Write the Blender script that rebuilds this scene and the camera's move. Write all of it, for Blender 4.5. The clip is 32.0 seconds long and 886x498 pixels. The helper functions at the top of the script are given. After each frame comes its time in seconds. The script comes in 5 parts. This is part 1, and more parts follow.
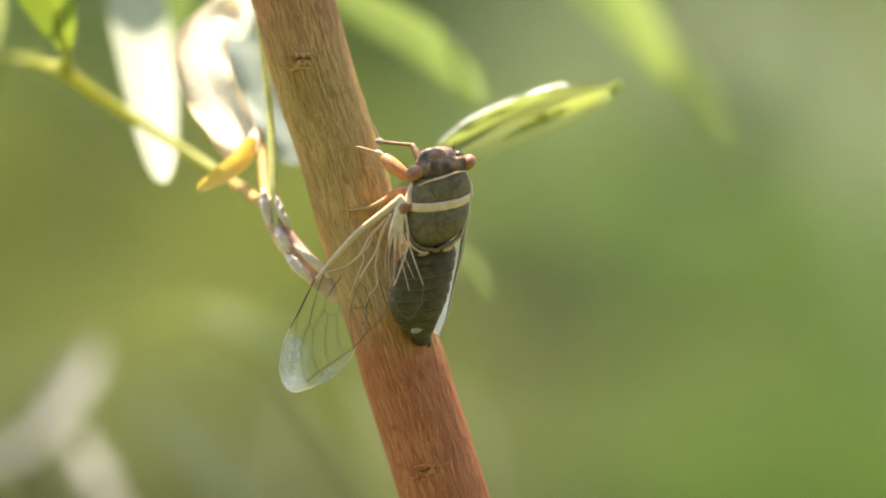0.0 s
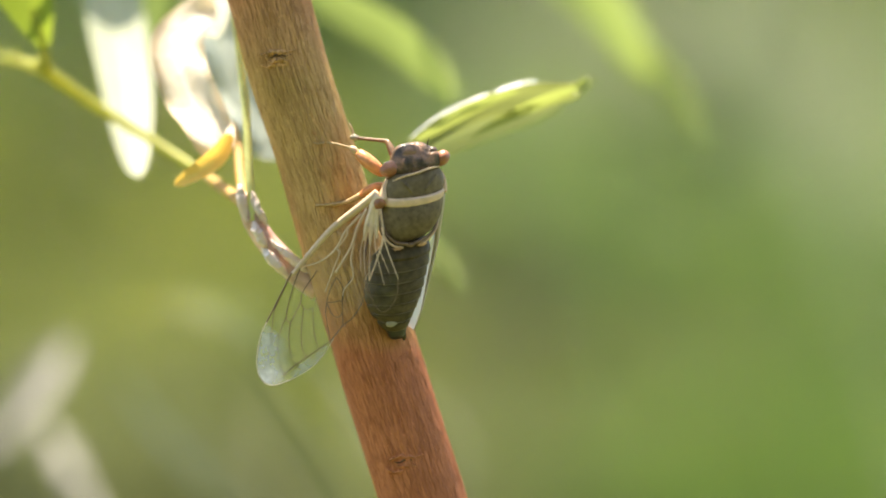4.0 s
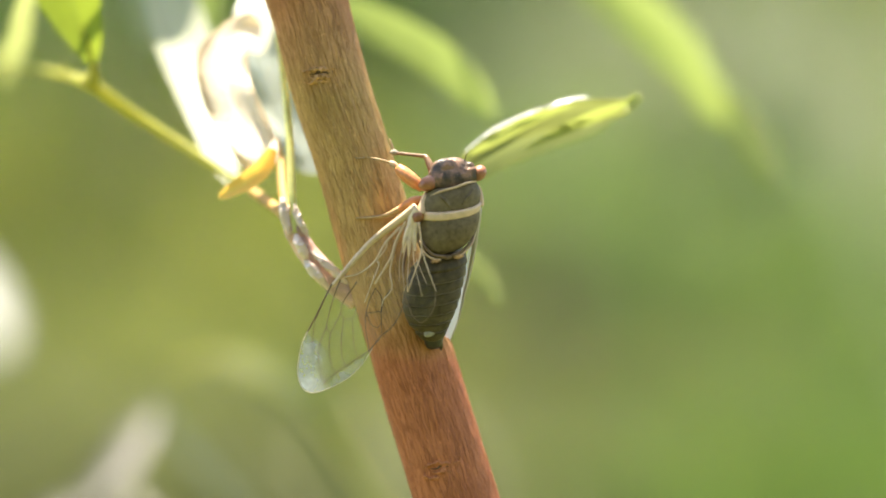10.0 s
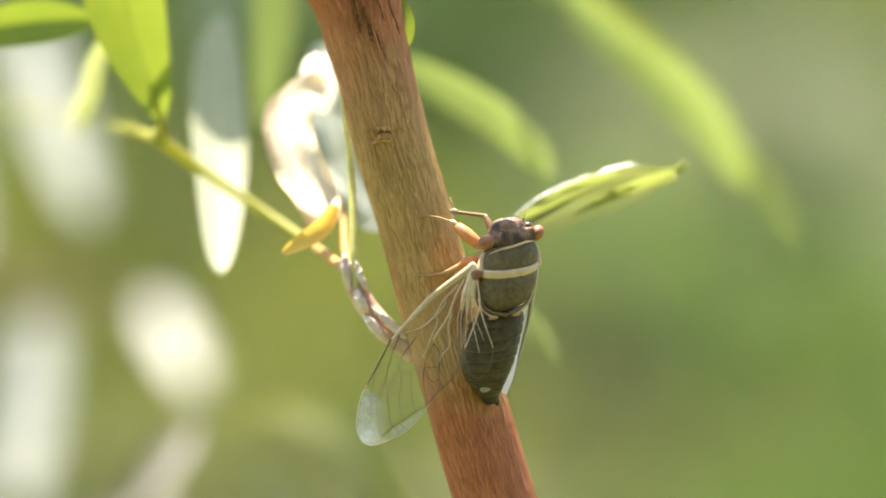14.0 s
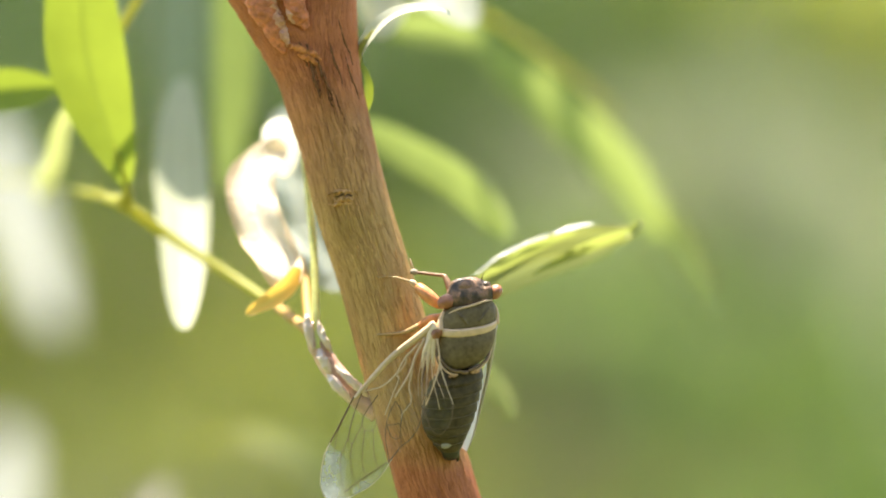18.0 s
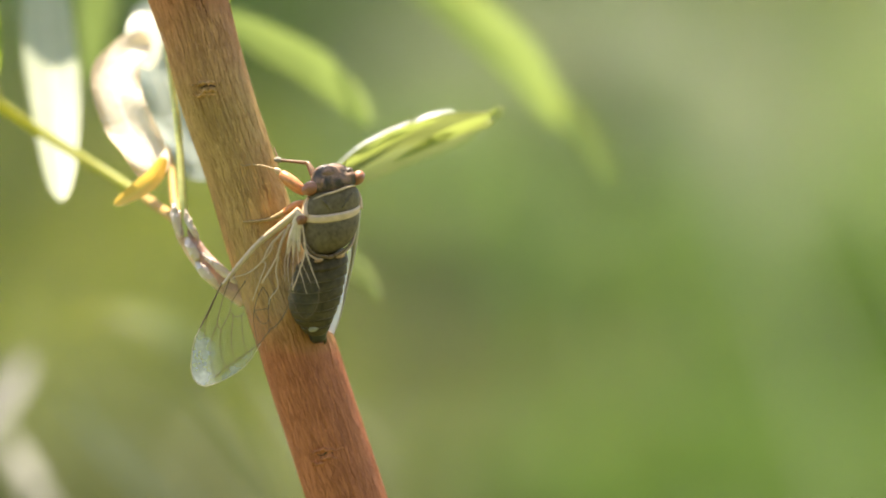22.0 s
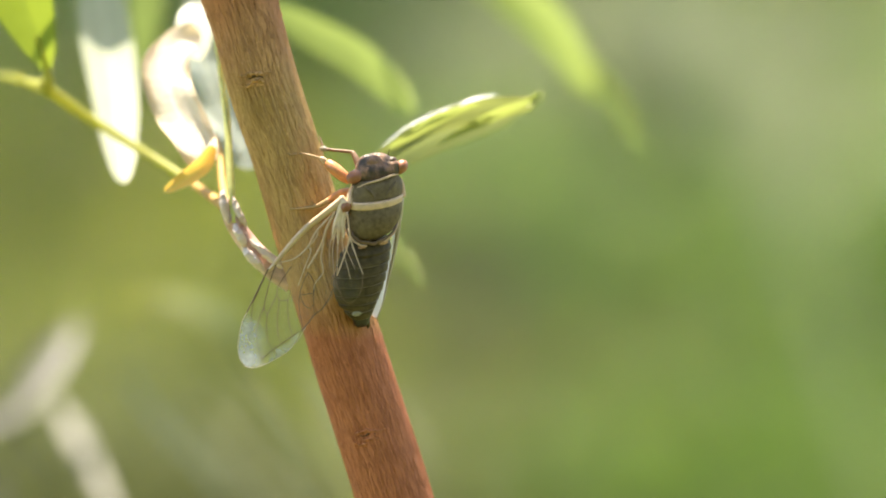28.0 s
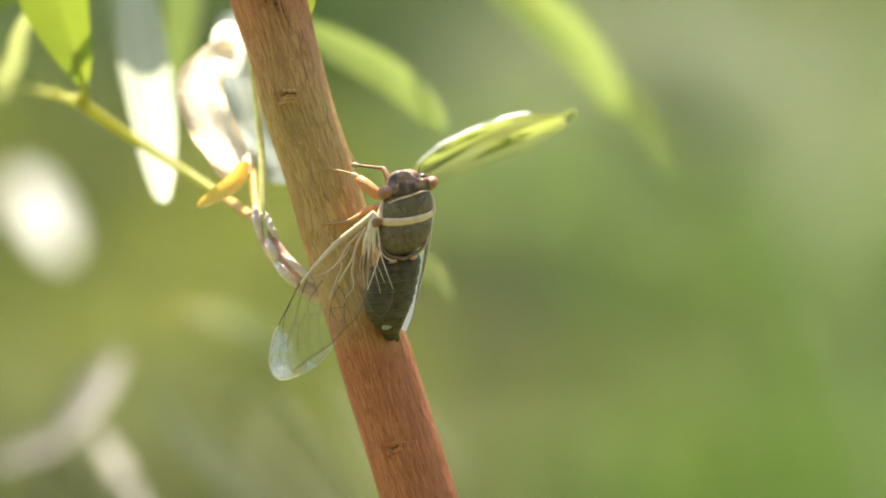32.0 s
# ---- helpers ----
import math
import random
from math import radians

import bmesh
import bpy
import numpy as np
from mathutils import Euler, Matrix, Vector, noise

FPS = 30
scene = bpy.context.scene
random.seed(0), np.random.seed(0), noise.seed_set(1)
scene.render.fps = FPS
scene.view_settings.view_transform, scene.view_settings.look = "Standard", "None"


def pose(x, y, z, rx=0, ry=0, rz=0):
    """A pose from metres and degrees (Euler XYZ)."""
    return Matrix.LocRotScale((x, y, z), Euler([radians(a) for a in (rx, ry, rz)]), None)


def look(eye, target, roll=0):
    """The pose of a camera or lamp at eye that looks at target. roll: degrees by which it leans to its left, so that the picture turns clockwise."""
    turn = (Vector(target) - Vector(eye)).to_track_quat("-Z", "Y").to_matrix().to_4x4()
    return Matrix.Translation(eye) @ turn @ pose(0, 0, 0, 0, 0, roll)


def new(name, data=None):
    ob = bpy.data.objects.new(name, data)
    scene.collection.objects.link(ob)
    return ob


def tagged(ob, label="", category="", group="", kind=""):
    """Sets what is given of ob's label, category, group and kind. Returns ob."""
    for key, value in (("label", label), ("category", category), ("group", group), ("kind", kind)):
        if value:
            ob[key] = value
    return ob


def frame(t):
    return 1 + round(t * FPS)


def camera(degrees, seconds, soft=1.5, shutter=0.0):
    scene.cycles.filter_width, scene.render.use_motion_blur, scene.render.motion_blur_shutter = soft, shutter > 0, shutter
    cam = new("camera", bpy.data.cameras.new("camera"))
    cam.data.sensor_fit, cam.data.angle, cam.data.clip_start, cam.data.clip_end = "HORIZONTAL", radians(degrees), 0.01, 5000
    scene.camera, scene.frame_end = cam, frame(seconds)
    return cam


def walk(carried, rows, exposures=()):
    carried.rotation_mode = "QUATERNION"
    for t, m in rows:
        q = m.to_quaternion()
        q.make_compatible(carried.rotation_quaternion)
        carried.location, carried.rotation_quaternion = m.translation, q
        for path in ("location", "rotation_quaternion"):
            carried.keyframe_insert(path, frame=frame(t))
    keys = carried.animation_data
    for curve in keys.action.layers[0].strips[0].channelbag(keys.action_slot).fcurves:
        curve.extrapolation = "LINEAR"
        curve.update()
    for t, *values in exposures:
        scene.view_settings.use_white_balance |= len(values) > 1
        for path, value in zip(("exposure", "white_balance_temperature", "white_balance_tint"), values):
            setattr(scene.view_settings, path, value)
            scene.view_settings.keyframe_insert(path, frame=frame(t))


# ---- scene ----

# The camera stands half a metre before the twig and drifts slowly back while it pans.
HOME = 1.5                      # height of the lens and of the insect above the ground
cam = camera(12.0, 32.0, soft=1.8)
PATH = [  # seconds, distance, yaw, pitch, roll
    (0, 0.5079, 0.001, 0, 0), (0.5, 0.5085, 0.005, -0.003, 0.021), (1, 0.5092, 0.006, 0.057, -0.016), (1.5, 0.51, -0.024, 0.06, 0.039),
    (2, 0.5108, -0.081, 0.029, 0.121), (2.5, 0.5117, -0.134, -0.009, 0.114), (3, 0.5126, -0.197, -0.019, 0.128), (3.5, 0.5135, -0.28, -0.047, 0.153),
    (5.5, 0.5177, -0.45, -0.118, 0.266), (6, 0.5189, -0.515, -0.137, 0.154), (6.5, 0.52, -0.579, -0.216, 0.268), (7, 0.5212, -0.66, -0.283, 0.327),
    (7.5, 0.5225, -0.706, -0.329, 0.377), (8, 0.5237, -0.517, -0.333, 0.235), (8.5, 0.525, -0.226, -0.268, 0.053), (9, 0.5263, -0.155, -0.162, -0.026),
    (9.5, 0.5277, -0.166, -0.14, -0.085), (10, 0.529, 0.16, 0.096, -0.187), (10.5, 0.5304, 0.661, 0.313, -0.511), (11, 0.5318, 1.196, 0.489, -0.932),
    (11.5, 0.5333, 1.182, 0.448, -1.087), (12, 0.5347, 0.521, 0.337, -0.855), (12.5, 0.5362, 0.023, 0.401, -0.244), (13, 0.5376, 0.3, 0.663, -0.542),
    (13.5, 0.5391, 0.84, 0.881, -1.051), (14, 0.5406, 0.937, 0.861, -1.116), (14.5, 0.5421, 0.426, 0.756, -0.756), (16.5, 0.5483, 0.244, 0.971, -0.066),
    (17, 0.5498, 0.569, 1.334, -0.374), (17.5, 0.5513, 0.526, 1.678, -0.594), (18, 0.5529, 0.386, 1.658, -0.552), (18.5, 0.5544, -0.03, 1.175, -0.236),
    (19, 0.556, -0.389, 0.601, 0.323), (19.5, 0.5575, -0.605, 0.35, 0.305), (20, 0.559, -0.525, 0.581, 0.195), (20.5, 0.5606, -0.296, 0.891, 0.089),
    (21, 0.5621, -0.366, 0.96, 0.073), (21.5, 0.5636, -0.824, 0.589, 0.204), (22, 0.5651, -1.449, 0.074, 0.738), (22.5, 0.5666, -1.801, -0.288, 1.13),
    (23, 0.568, -1.708, -0.308, 1.157), (23.5, 0.5695, -1.167, -0.132, 0.867), (24, 0.5709, -0.677, 0.084, 0.481), (24.5, 0.5723, -0.555, 0.222, 0.273),
    (25, 0.5737, -0.763, 0.087, 0.209), (25.5, 0.5751, -1.156, -0.234, 0.496), (27.5, 0.5804, -0.785, -0.055, 0.283), (28, 0.5816, -0.859, -0.095, 0.388),
    (28.5, 0.5829, -0.984, -0.311, 0.588), (29, 0.5841, -0.999, -0.417, 0.614), (29.5, 0.5852, -0.816, -0.312, 0.441), (30, 0.5863, -0.539, -0.099, 0.216),
    (30.5, 0.5874, -0.373, 0.075, 0.142), (31, 0.5885, -0.295, 0.153, -0.042), (31.5, 0.5895, -0.316, 0.157, -0.141), (32, 0.5905, -0.453, 0.115, -0.017)]
walk(cam, [(t, pose(0, -d, HOME, 90 + p, r, w)) for t, d, w, p, r in PATH], exposures=[(0, 1.78, 7500, 9.5), (8, 1.84, 7500, 9.5), (9, 1.90, 7500, 9.5), (10.3, 1.99, 7500, 9.5), (11, 2.03, 7500, 9.5), (12, 1.93, 7500, 9.5), (13, 1.85, 7500, 9.5), (17, 1.89, 7500, 9.5), (18, 1.94, 7500, 9.5), (19, 1.87, 7500, 9.5), (21, 1.94, 7500, 9.5), (22, 1.78, 7500, 9.5), (23, 1.78, 7500, 9.5), (26, 1.84, 7500, 9.5), (32, 1.87, 7500, 9.5)])
cam.data.dof.use_dof = True
cam.data.dof.aperture_fstop = 6.5
cam.data.dof.aperture_blades = 0

# ---- world and sun ----
SUN = Vector((-0.13, 0.22, 0.97)).normalized()
world = bpy.data.worlds.new("sky")
scene.world = world
world.use_nodes = True
wt = world.node_tree
sky = wt.nodes.new("ShaderNodeTexSky")
sky.sky_type = 'NISHITA'
sky.sun_disc = False
sky.sun_elevation = math.asin(SUN.z)
sky.sun_rotation = math.atan2(SUN.x, SUN.y)
wt.links.new(sky.outputs[0], wt.nodes["Background"].inputs[0])
wt.nodes["Background"].inputs[1].default_value = 0.105
sun = new("sun", bpy.data.lights.new("sun", 'SUN'))
sun.data.energy = 5.0
sun.data.angle = radians(0.53)
sun.data.color = (1.0, 0.95, 0.86)
sun.matrix_world = look(SUN * 20 + Vector((0, 0, HOME)), (0, 0, HOME))


# ---- materials ----
def material(name):
    m = bpy.data.materials.new(name)
    m.use_nodes = True
    t = m.node_tree
    return m, t, t.nodes["Principled BSDF"]


def node(t, kind, **sets):
    n = t.nodes.new(kind)
    for k, v in sets.items():
        n.inputs[k.replace("_", " ")].default_value = v
    return n


def ramp(t, fac, stops):
    r = t.nodes.new("ShaderNodeValToRGB")
    e = r.color_ramp.elements
    while len(e) < len(stops):
        e.new(0.5)
    for q, (p, c) in zip(e, stops):
        q.position, q.color = p, (*c, 1)
    t.links.new(fac, r.inputs[0])
    return r.outputs[0]


def mixed(t, fac, a, b, how='MIX'):
    m = t.nodes.new("ShaderNodeMix")
    m.data_type, m.blend_type = 'RGBA', how
    for i, v in ((0, fac), (6, a), (7, b)):
        if isinstance(v, (int, float)):
            m.inputs[i].default_value = v
        elif isinstance(v, tuple):
            m.inputs[i].default_value = (*v, 1)
        else:
            t.links.new(v, m.inputs[i])
    return m.outputs[2]


def coords(t, scale=(1, 1, 1), turn=(0, 0, 0), kind='POINT'):
    c = t.nodes.new("ShaderNodeTexCoord")
    m = t.nodes.new("ShaderNodeMapping")
    m.vector_type = kind
    m.inputs["Scale"].default_value = scale
    m.inputs["Rotation"].default_value = [radians(a) for a in turn]
    t.links.new(c.outputs["Object"], m.inputs["Vector"])
    return m.outputs[0]


def grain(t, vec, scale, detail=4, rough=0.6):
    n = node(t, "ShaderNodeTexNoise", Scale=scale, Detail=detail, Roughness=rough)
    t.links.new(vec, n.inputs["Vector"])
    return n.outputs["Fac"]


def bump(t, b, height, dist, strength=1.0):
    n = node(t, "ShaderNodeBump", Distance=dist, Strength=strength)
    t.links.new(height, n.inputs["Height"])
    t.links.new(n.outputs[0], b.inputs["Normal"])


def plain(name, color, rough=0.5, var=0.25, scale=900, relief=0.00003, metal=0.0, spec=0.5, coat=0.0):
    """A surface of one colour with fine grain, larger stains and relief."""
    m, t, b = material(name)
    v = coords(t)
    dark = tuple(c * (1 - var) for c in color)
    light = tuple(min(1, c * (1 + var)) for c in color)
    c = ramp(t, grain(t, v, scale), [(0.3, dark), (0.7, light)])
    c = mixed(t, ramp(t, grain(t, v, scale / 7, 2), [(0.35, (0, 0, 0)), (0.75, (1, 1, 1))]), c, mixed(t, 1.0, c, (0.78, 0.74, 0.7), 'MULTIPLY'))
    t.links.new(c, b.inputs["Base Color"])
    b.inputs["Roughness"].default_value = rough
    b.inputs["Metallic"].default_value = metal
    b.inputs["Specular IOR Level"].default_value = spec
    b.inputs["Coat Weight"].default_value = coat
    if relief:
        bump(t, b, grain(t, v, scale * 1.7), relief)
    return m


def leaf_material(name, color, through_color, gloss=0.4, share=0.5, random_by=None, vein=0.0, rim=None):
    """A thin leaf: matt-glossy face, light let through, paler midrib along the strip's own u."""
    m, t, b = material(name)
    v = coords(t)
    c = mixed(t, grain(t, v, 350, 3), tuple(x * 0.75 for x in color), tuple(x * 1.25 for x in color))
    th = mixed(t, grain(t, v, 220, 3), tuple(x * 0.8 for x in through_color), tuple(min(1, x * 1.2) for x in through_color))
    if random_by:
        info = t.nodes.new("ShaderNodeNewGeometry")
        tint = ramp(t, info.outputs["Random Per Island"], [(0.0, random_by[0]), (0.5, (1, 1, 1)), (1.0, random_by[1])])
        c, th = mixed(t, 1.0, c, tint, 'MULTIPLY'), mixed(t, 1.0, th, tint, 'MULTIPLY')
    if vein:
        uv = t.nodes.new("ShaderNodeUVMap")
        s = t.nodes.new("ShaderNodeSeparateXYZ")
        t.links.new(uv.outputs[0], s.inputs[0])
        w = t.nodes.new("ShaderNodeMath")
        w.operation = 'ABSOLUTE'
        t.links.new(s.outputs[1], w.inputs[0])
        rib = ramp(t, w.outputs[0], [(0.0, (1, 1, 1)), (0.09, (0, 0, 0))])
        c = mixed(t, rib, c, tuple(min(1, x * 1.5 + 0.05) for x in color))
        th = mixed(t, rib, th, tuple(x * 0.7 for x in through_color))
        if rim:
            ragged = t.nodes.new("ShaderNodeMath")
            ragged.operation = 'MULTIPLY_ADD'
            ragged.inputs[1].default_value = 0.5
            t.links.new(grain(t, v, 260, 3), ragged.inputs[0])
            t.links.new(w.outputs[0], ragged.inputs[2])
            edge = ramp(t, ragged.outputs[0], [(0.98, (0, 0, 0)), (1.0, (1, 1, 1))])
            c, th = mixed(t, edge, c, rim), mixed(t, edge, th, rim)
        bump(t, b, grain(t, v, 700, 4), 0.0003, vein)
    t.links.new(c, b.inputs["Base Color"])
    b.inputs["Roughness"].default_value = gloss
    tr = t.nodes.new("ShaderNodeBsdfTranslucent")
    t.links.new(th, tr.inputs[0])
    mx = t.nodes.new("ShaderNodeMixShader")
    mx.inputs[0].default_value = share
    t.links.new(b.outputs[0], mx.inputs[1])
    t.links.new(tr.outputs[0], mx.inputs[2])
    t.links.new(mx.outputs[0], t.nodes["Material Output"].inputs[0])
    return m


def wavy(t, vec, v, scale, amount):
    """Shakes a texture space by a coarser noise, so that straight grain winds."""
    n = node(t, "ShaderNodeTexNoise", Scale=scale, Detail=2)
    t.links.new(v, n.inputs["Vector"])
    s = t.nodes.new("ShaderNodeVectorMath")
    s.operation = 'MULTIPLY_ADD'
    s.inputs[1].default_value = amount if isinstance(amount, tuple) else (amount,) * 3
    t.links.new(n.outputs["Color"], s.inputs[0])
    t.links.new(vec, s.inputs[2])
    return s.outputs[0]


def bark_material():
    m, t, b = material("bark")
    v = coords(t)
    # the fibres run along the stem: u goes round it, v up it, both in metres
    uv = t.nodes.new("ShaderNodeUVMap")
    lay = t.nodes.new("ShaderNodeMapping")
    lay.inputs["Scale"].default_value = (1, 1 / 15, 1)
    t.links.new(uv.outputs[0], lay.inputs["Vector"])
    st = wavy(t, lay.outputs[0], v, 260, (0.0008, 0, 0))
    st = wavy(t, st, v, 1000, (0.00035, 0, 0))
    fib = grain(t, st, 3000, 3, 0.55)
    fine = grain(t, st, 7500, 3, 0.65)
    blot = grain(t, v, 130, 3, 0.55)
    # hue by height: rust red low down, olive tan round the middle, red again towards the fork
    sep = t.nodes.new("ShaderNodeSeparateXYZ")
    c0 = t.nodes.new("ShaderNodeTexCoord")
    t.links.new(c0.outputs["Object"], sep.inputs[0])
    wob = t.nodes.new("ShaderNodeMath")
    wob.operation = 'MULTIPLY_ADD'
    wob.inputs[1].default_value, wob.inputs[2].default_value = 0.012, -0.006
    t.links.new(blot, wob.inputs[0])
    hgt = t.nodes.new("ShaderNodeMath")
    t.links.new(sep.outputs[2], hgt.inputs[0])
    t.links.new(wob.outputs[0], hgt.inputs[1])
    span = t.nodes.new("ShaderNodeMapRange")
    span.inputs[1].default_value, span.inputs[2].default_value = 1.455, 1.545
    t.links.new(hgt.outputs[0], span.inputs[0])
    hue = ramp(t, span.outputs[0], [(0.0, BARK_RED), (0.34, BARK_RED), (0.45, BARK_OLIVE), (0.72, BARK_OLIVE), (0.84, BARK_TAN), (0.94, BARK_RED)])
    # thin cracks between the fibres, where the long grain crosses its middle; the grooves' shade is put into the colour
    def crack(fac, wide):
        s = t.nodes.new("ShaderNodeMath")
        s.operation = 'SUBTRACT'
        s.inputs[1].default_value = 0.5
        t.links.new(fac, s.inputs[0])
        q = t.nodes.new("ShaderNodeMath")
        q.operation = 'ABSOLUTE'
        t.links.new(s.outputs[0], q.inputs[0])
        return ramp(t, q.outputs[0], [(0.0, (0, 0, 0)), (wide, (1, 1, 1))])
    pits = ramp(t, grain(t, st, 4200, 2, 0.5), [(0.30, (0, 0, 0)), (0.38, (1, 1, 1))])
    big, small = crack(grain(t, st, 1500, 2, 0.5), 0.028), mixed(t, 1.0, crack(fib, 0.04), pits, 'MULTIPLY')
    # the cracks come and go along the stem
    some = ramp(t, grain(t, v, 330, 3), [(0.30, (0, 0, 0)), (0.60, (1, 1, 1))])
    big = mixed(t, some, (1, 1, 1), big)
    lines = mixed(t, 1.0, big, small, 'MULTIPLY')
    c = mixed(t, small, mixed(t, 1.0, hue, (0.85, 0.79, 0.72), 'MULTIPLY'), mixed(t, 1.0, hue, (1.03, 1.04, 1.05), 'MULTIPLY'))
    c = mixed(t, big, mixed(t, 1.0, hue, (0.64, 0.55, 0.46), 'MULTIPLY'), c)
    c = mixed(t, ramp(t, fine, [(0.45, (0, 0, 0)), (0.8, (1, 1, 1))]), c, mixed(t, 1.0, hue, (1.2, 1.24, 1.28), 'MULTIPLY'))
    c = mixed(t, ramp(t, grain(t, v, 420, 4), [(0.5, (0, 0, 0)), (0.75, (1, 1, 1))]), c, mixed(t, 1.0, c, (0.94, 0.90, 0.87), 'MULTIPLY'))
    c = mixed(t, ramp(t, grain(t, v, 2600, 2), [(0.58, (0, 0, 0)), (0.72, (1, 1, 1))]), c, mixed(t, 1.0, c, (1.22, 1.25, 1.3), 'MULTIPLY'))
    # a dark olive weather stain below the leaf scar
    away = t.nodes.new("ShaderNodeVectorMath")
    away.operation = 'DISTANCE'
    away.inputs[1].default_value = (-0.0160, -0.0051, 1.5199)
    t.links.new(wavy(t, v, v, 700, 0.0016), away.inputs[0])
    stain = ramp(t, away.outputs["Value"], [(0.0012, (0.6, 0.6, 0.6)), (0.0036, (0, 0, 0))])
    c = mixed(t, stain, c, mixed(t, 1.0, c, (0.62, 0.60, 0.42), 'MULTIPLY'))
    t.links.new(c, b.inputs["Base Color"])
    b.inputs["Roughness"].default_value = 0.72
    b.inputs["Specular IOR Level"].default_value = 0.3
    hm = mixed(t, 0.3, lines, fine)
    bump(t, b, hm, 0.00013, 1.0)
    return m


BARK_RED, BARK_OLIVE, BARK_TAN = (0.55, 0.185, 0.078), (0.58, 0.34, 0.125), (0.56, 0.26, 0.115)
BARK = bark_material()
SCAR = plain("scar_wood", (0.64, 0.35, 0.14), 0.8, 0.4, 1500, 0.00008)
SCAR_RED = plain("red_scar_wood", (0.60, 0.225, 0.105), 0.8, 0.4, 1500, 0.00008, spec=0.2)
SLIT = plain("dark_slit", (0.13, 0.075, 0.04), 0.85, 0.4, 1500, 0.0001)
FORK_BARK = plain("pink_bark", (0.78, 0.27, 0.15), 0.5, 0.35, 900, 0.0003, spec=0.15)
FORK_FLAKE = plain("pink_flake", (0.98, 0.45, 0.32), 0.45, 0.3, 1200, 0.0002, spec=0.3)
FORK_OCHRE = plain("ochre_bark", (0.70, 0.26, 0.09), 0.7, 0.35, 1500, 0.0002, spec=0.2)
CRACK = plain("crack_brown", (0.24, 0.105, 0.05), 0.85, 0.4, 1500, 0.0001, spec=0.1)
TWIG = plain("purple_twig_bark", (0.68, 0.42, 0.35), 0.3, 0.45, 420, 0.0002, coat=0.35)
FLAKE = plain("pale_peeling_skin", (0.99, 0.74, 0.63), 0.34, 0.1, 700, 0.0004, spec=0.6, coat=1.0)
SHOOT = leaf_material("green_shoot_skin", (0.46, 0.47, 0.11), (0.62, 0.60, 0.14), 0.5, 0.45)
PETIOLE = plain("brown_petiole", (0.52, 0.29, 0.07), 0.6, 0.3, 900)
OCHRE = plain("ochre_skin", (0.50, 0.30, 0.08), 0.6, 0.3, 900)
# brighter shoot skin: sunlight passing through the upright stem is put into the colour
LIT_SHOOT = plain("lit_green_skin", (0.70, 0.72, 0.26), 0.5, 0.2, 700, 0.00003)
LEAF = leaf_material("fresh_leaf", (0.13, 0.20, 0.035), (0.33, 0.42, 0.05), 0.4, 0.5, vein=0.5)
LEAF_SOFT = leaf_material("soft_leaf", (0.16, 0.22, 0.085), (0.20, 0.25, 0.075), 0.6, 0.55, vein=0.4)
LEAF_ARCH = leaf_material("arching_leaf", (0.17, 0.24, 0.06), (0.37, 0.46, 0.13), 0.55, 0.6, vein=0.4)
# brighter leaf colour for the parts of the right leaf in sun
LEAF_LIT = leaf_material("lit_leaf", (0.27, 0.31, 0.11), (0.36, 0.42, 0.11), 0.3, 0.5, vein=0.35)
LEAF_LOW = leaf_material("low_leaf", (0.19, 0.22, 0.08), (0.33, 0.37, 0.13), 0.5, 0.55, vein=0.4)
# duller colour for the right leaf's blade where the sun is kept off
LEAF_OLIVE = leaf_material("olive_leaf", (0.17, 0.19, 0.065), (0.28, 0.31, 0.09), 0.45, 0.5, vein=0.2)
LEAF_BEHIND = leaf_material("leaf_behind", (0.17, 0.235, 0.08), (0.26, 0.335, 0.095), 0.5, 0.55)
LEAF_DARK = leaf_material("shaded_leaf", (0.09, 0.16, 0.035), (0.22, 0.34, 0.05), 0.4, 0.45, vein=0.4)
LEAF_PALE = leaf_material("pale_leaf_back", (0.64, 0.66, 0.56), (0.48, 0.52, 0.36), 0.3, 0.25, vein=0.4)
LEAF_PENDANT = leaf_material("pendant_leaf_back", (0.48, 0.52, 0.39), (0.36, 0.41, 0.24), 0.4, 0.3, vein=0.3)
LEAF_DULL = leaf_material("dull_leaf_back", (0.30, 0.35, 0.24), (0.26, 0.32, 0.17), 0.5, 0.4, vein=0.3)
LEAF_GREY = leaf_material("blue_grey_leaf", (0.50, 0.55, 0.52), (0.36, 0.44, 0.32), 0.2, 0.25, vein=0.9)
LEAF_SLATE = leaf_material("slate_leaf", (0.44, 0.49, 0.45), (0.28, 0.35, 0.25), 0.2, 0.25, vein=0.9)
LEAF_DEAD = leaf_material("dry_leaf", (0.82, 0.75, 0.64), (0.66, 0.52, 0.32), 0.5, 0.3, vein=0.6, rim=(0.72, 0.58, 0.42))
LEAF_YELLOW = leaf_material("yellowed_leaf", (0.85, 0.57, 0.15), (0.85, 0.55, 0.12), 0.45, 0.45, vein=0.4)

# the insect
SHELL = plain("dark_shell", (0.185, 0.140, 0.082), 0.48, 0.3, 1500, 0.00002, spec=0.12)
SHELL_BLACK = plain("black_shell", (0.092, 0.069, 0.036), 0.42, 0.4, 1100, 0.00004, spec=0.14)
RING_EDGE = plain("ring_edge", (0.15, 0.115, 0.06), 0.35, 0.3, 1500, 0.00002, spec=0.3)
TIP_BLACK = plain("tail_black", (0.02, 0.018, 0.014), 0.4, 0.3, 1500, 0.00002)
CREAM = plain("cream_cuticle", (0.76, 0.53, 0.34), 0.45, 0.12, 1500, 0.00001)
RUSTY = plain("rust_cuticle", (0.36, 0.15, 0.07), 0.4, 0.35, 1800, 0.00002)
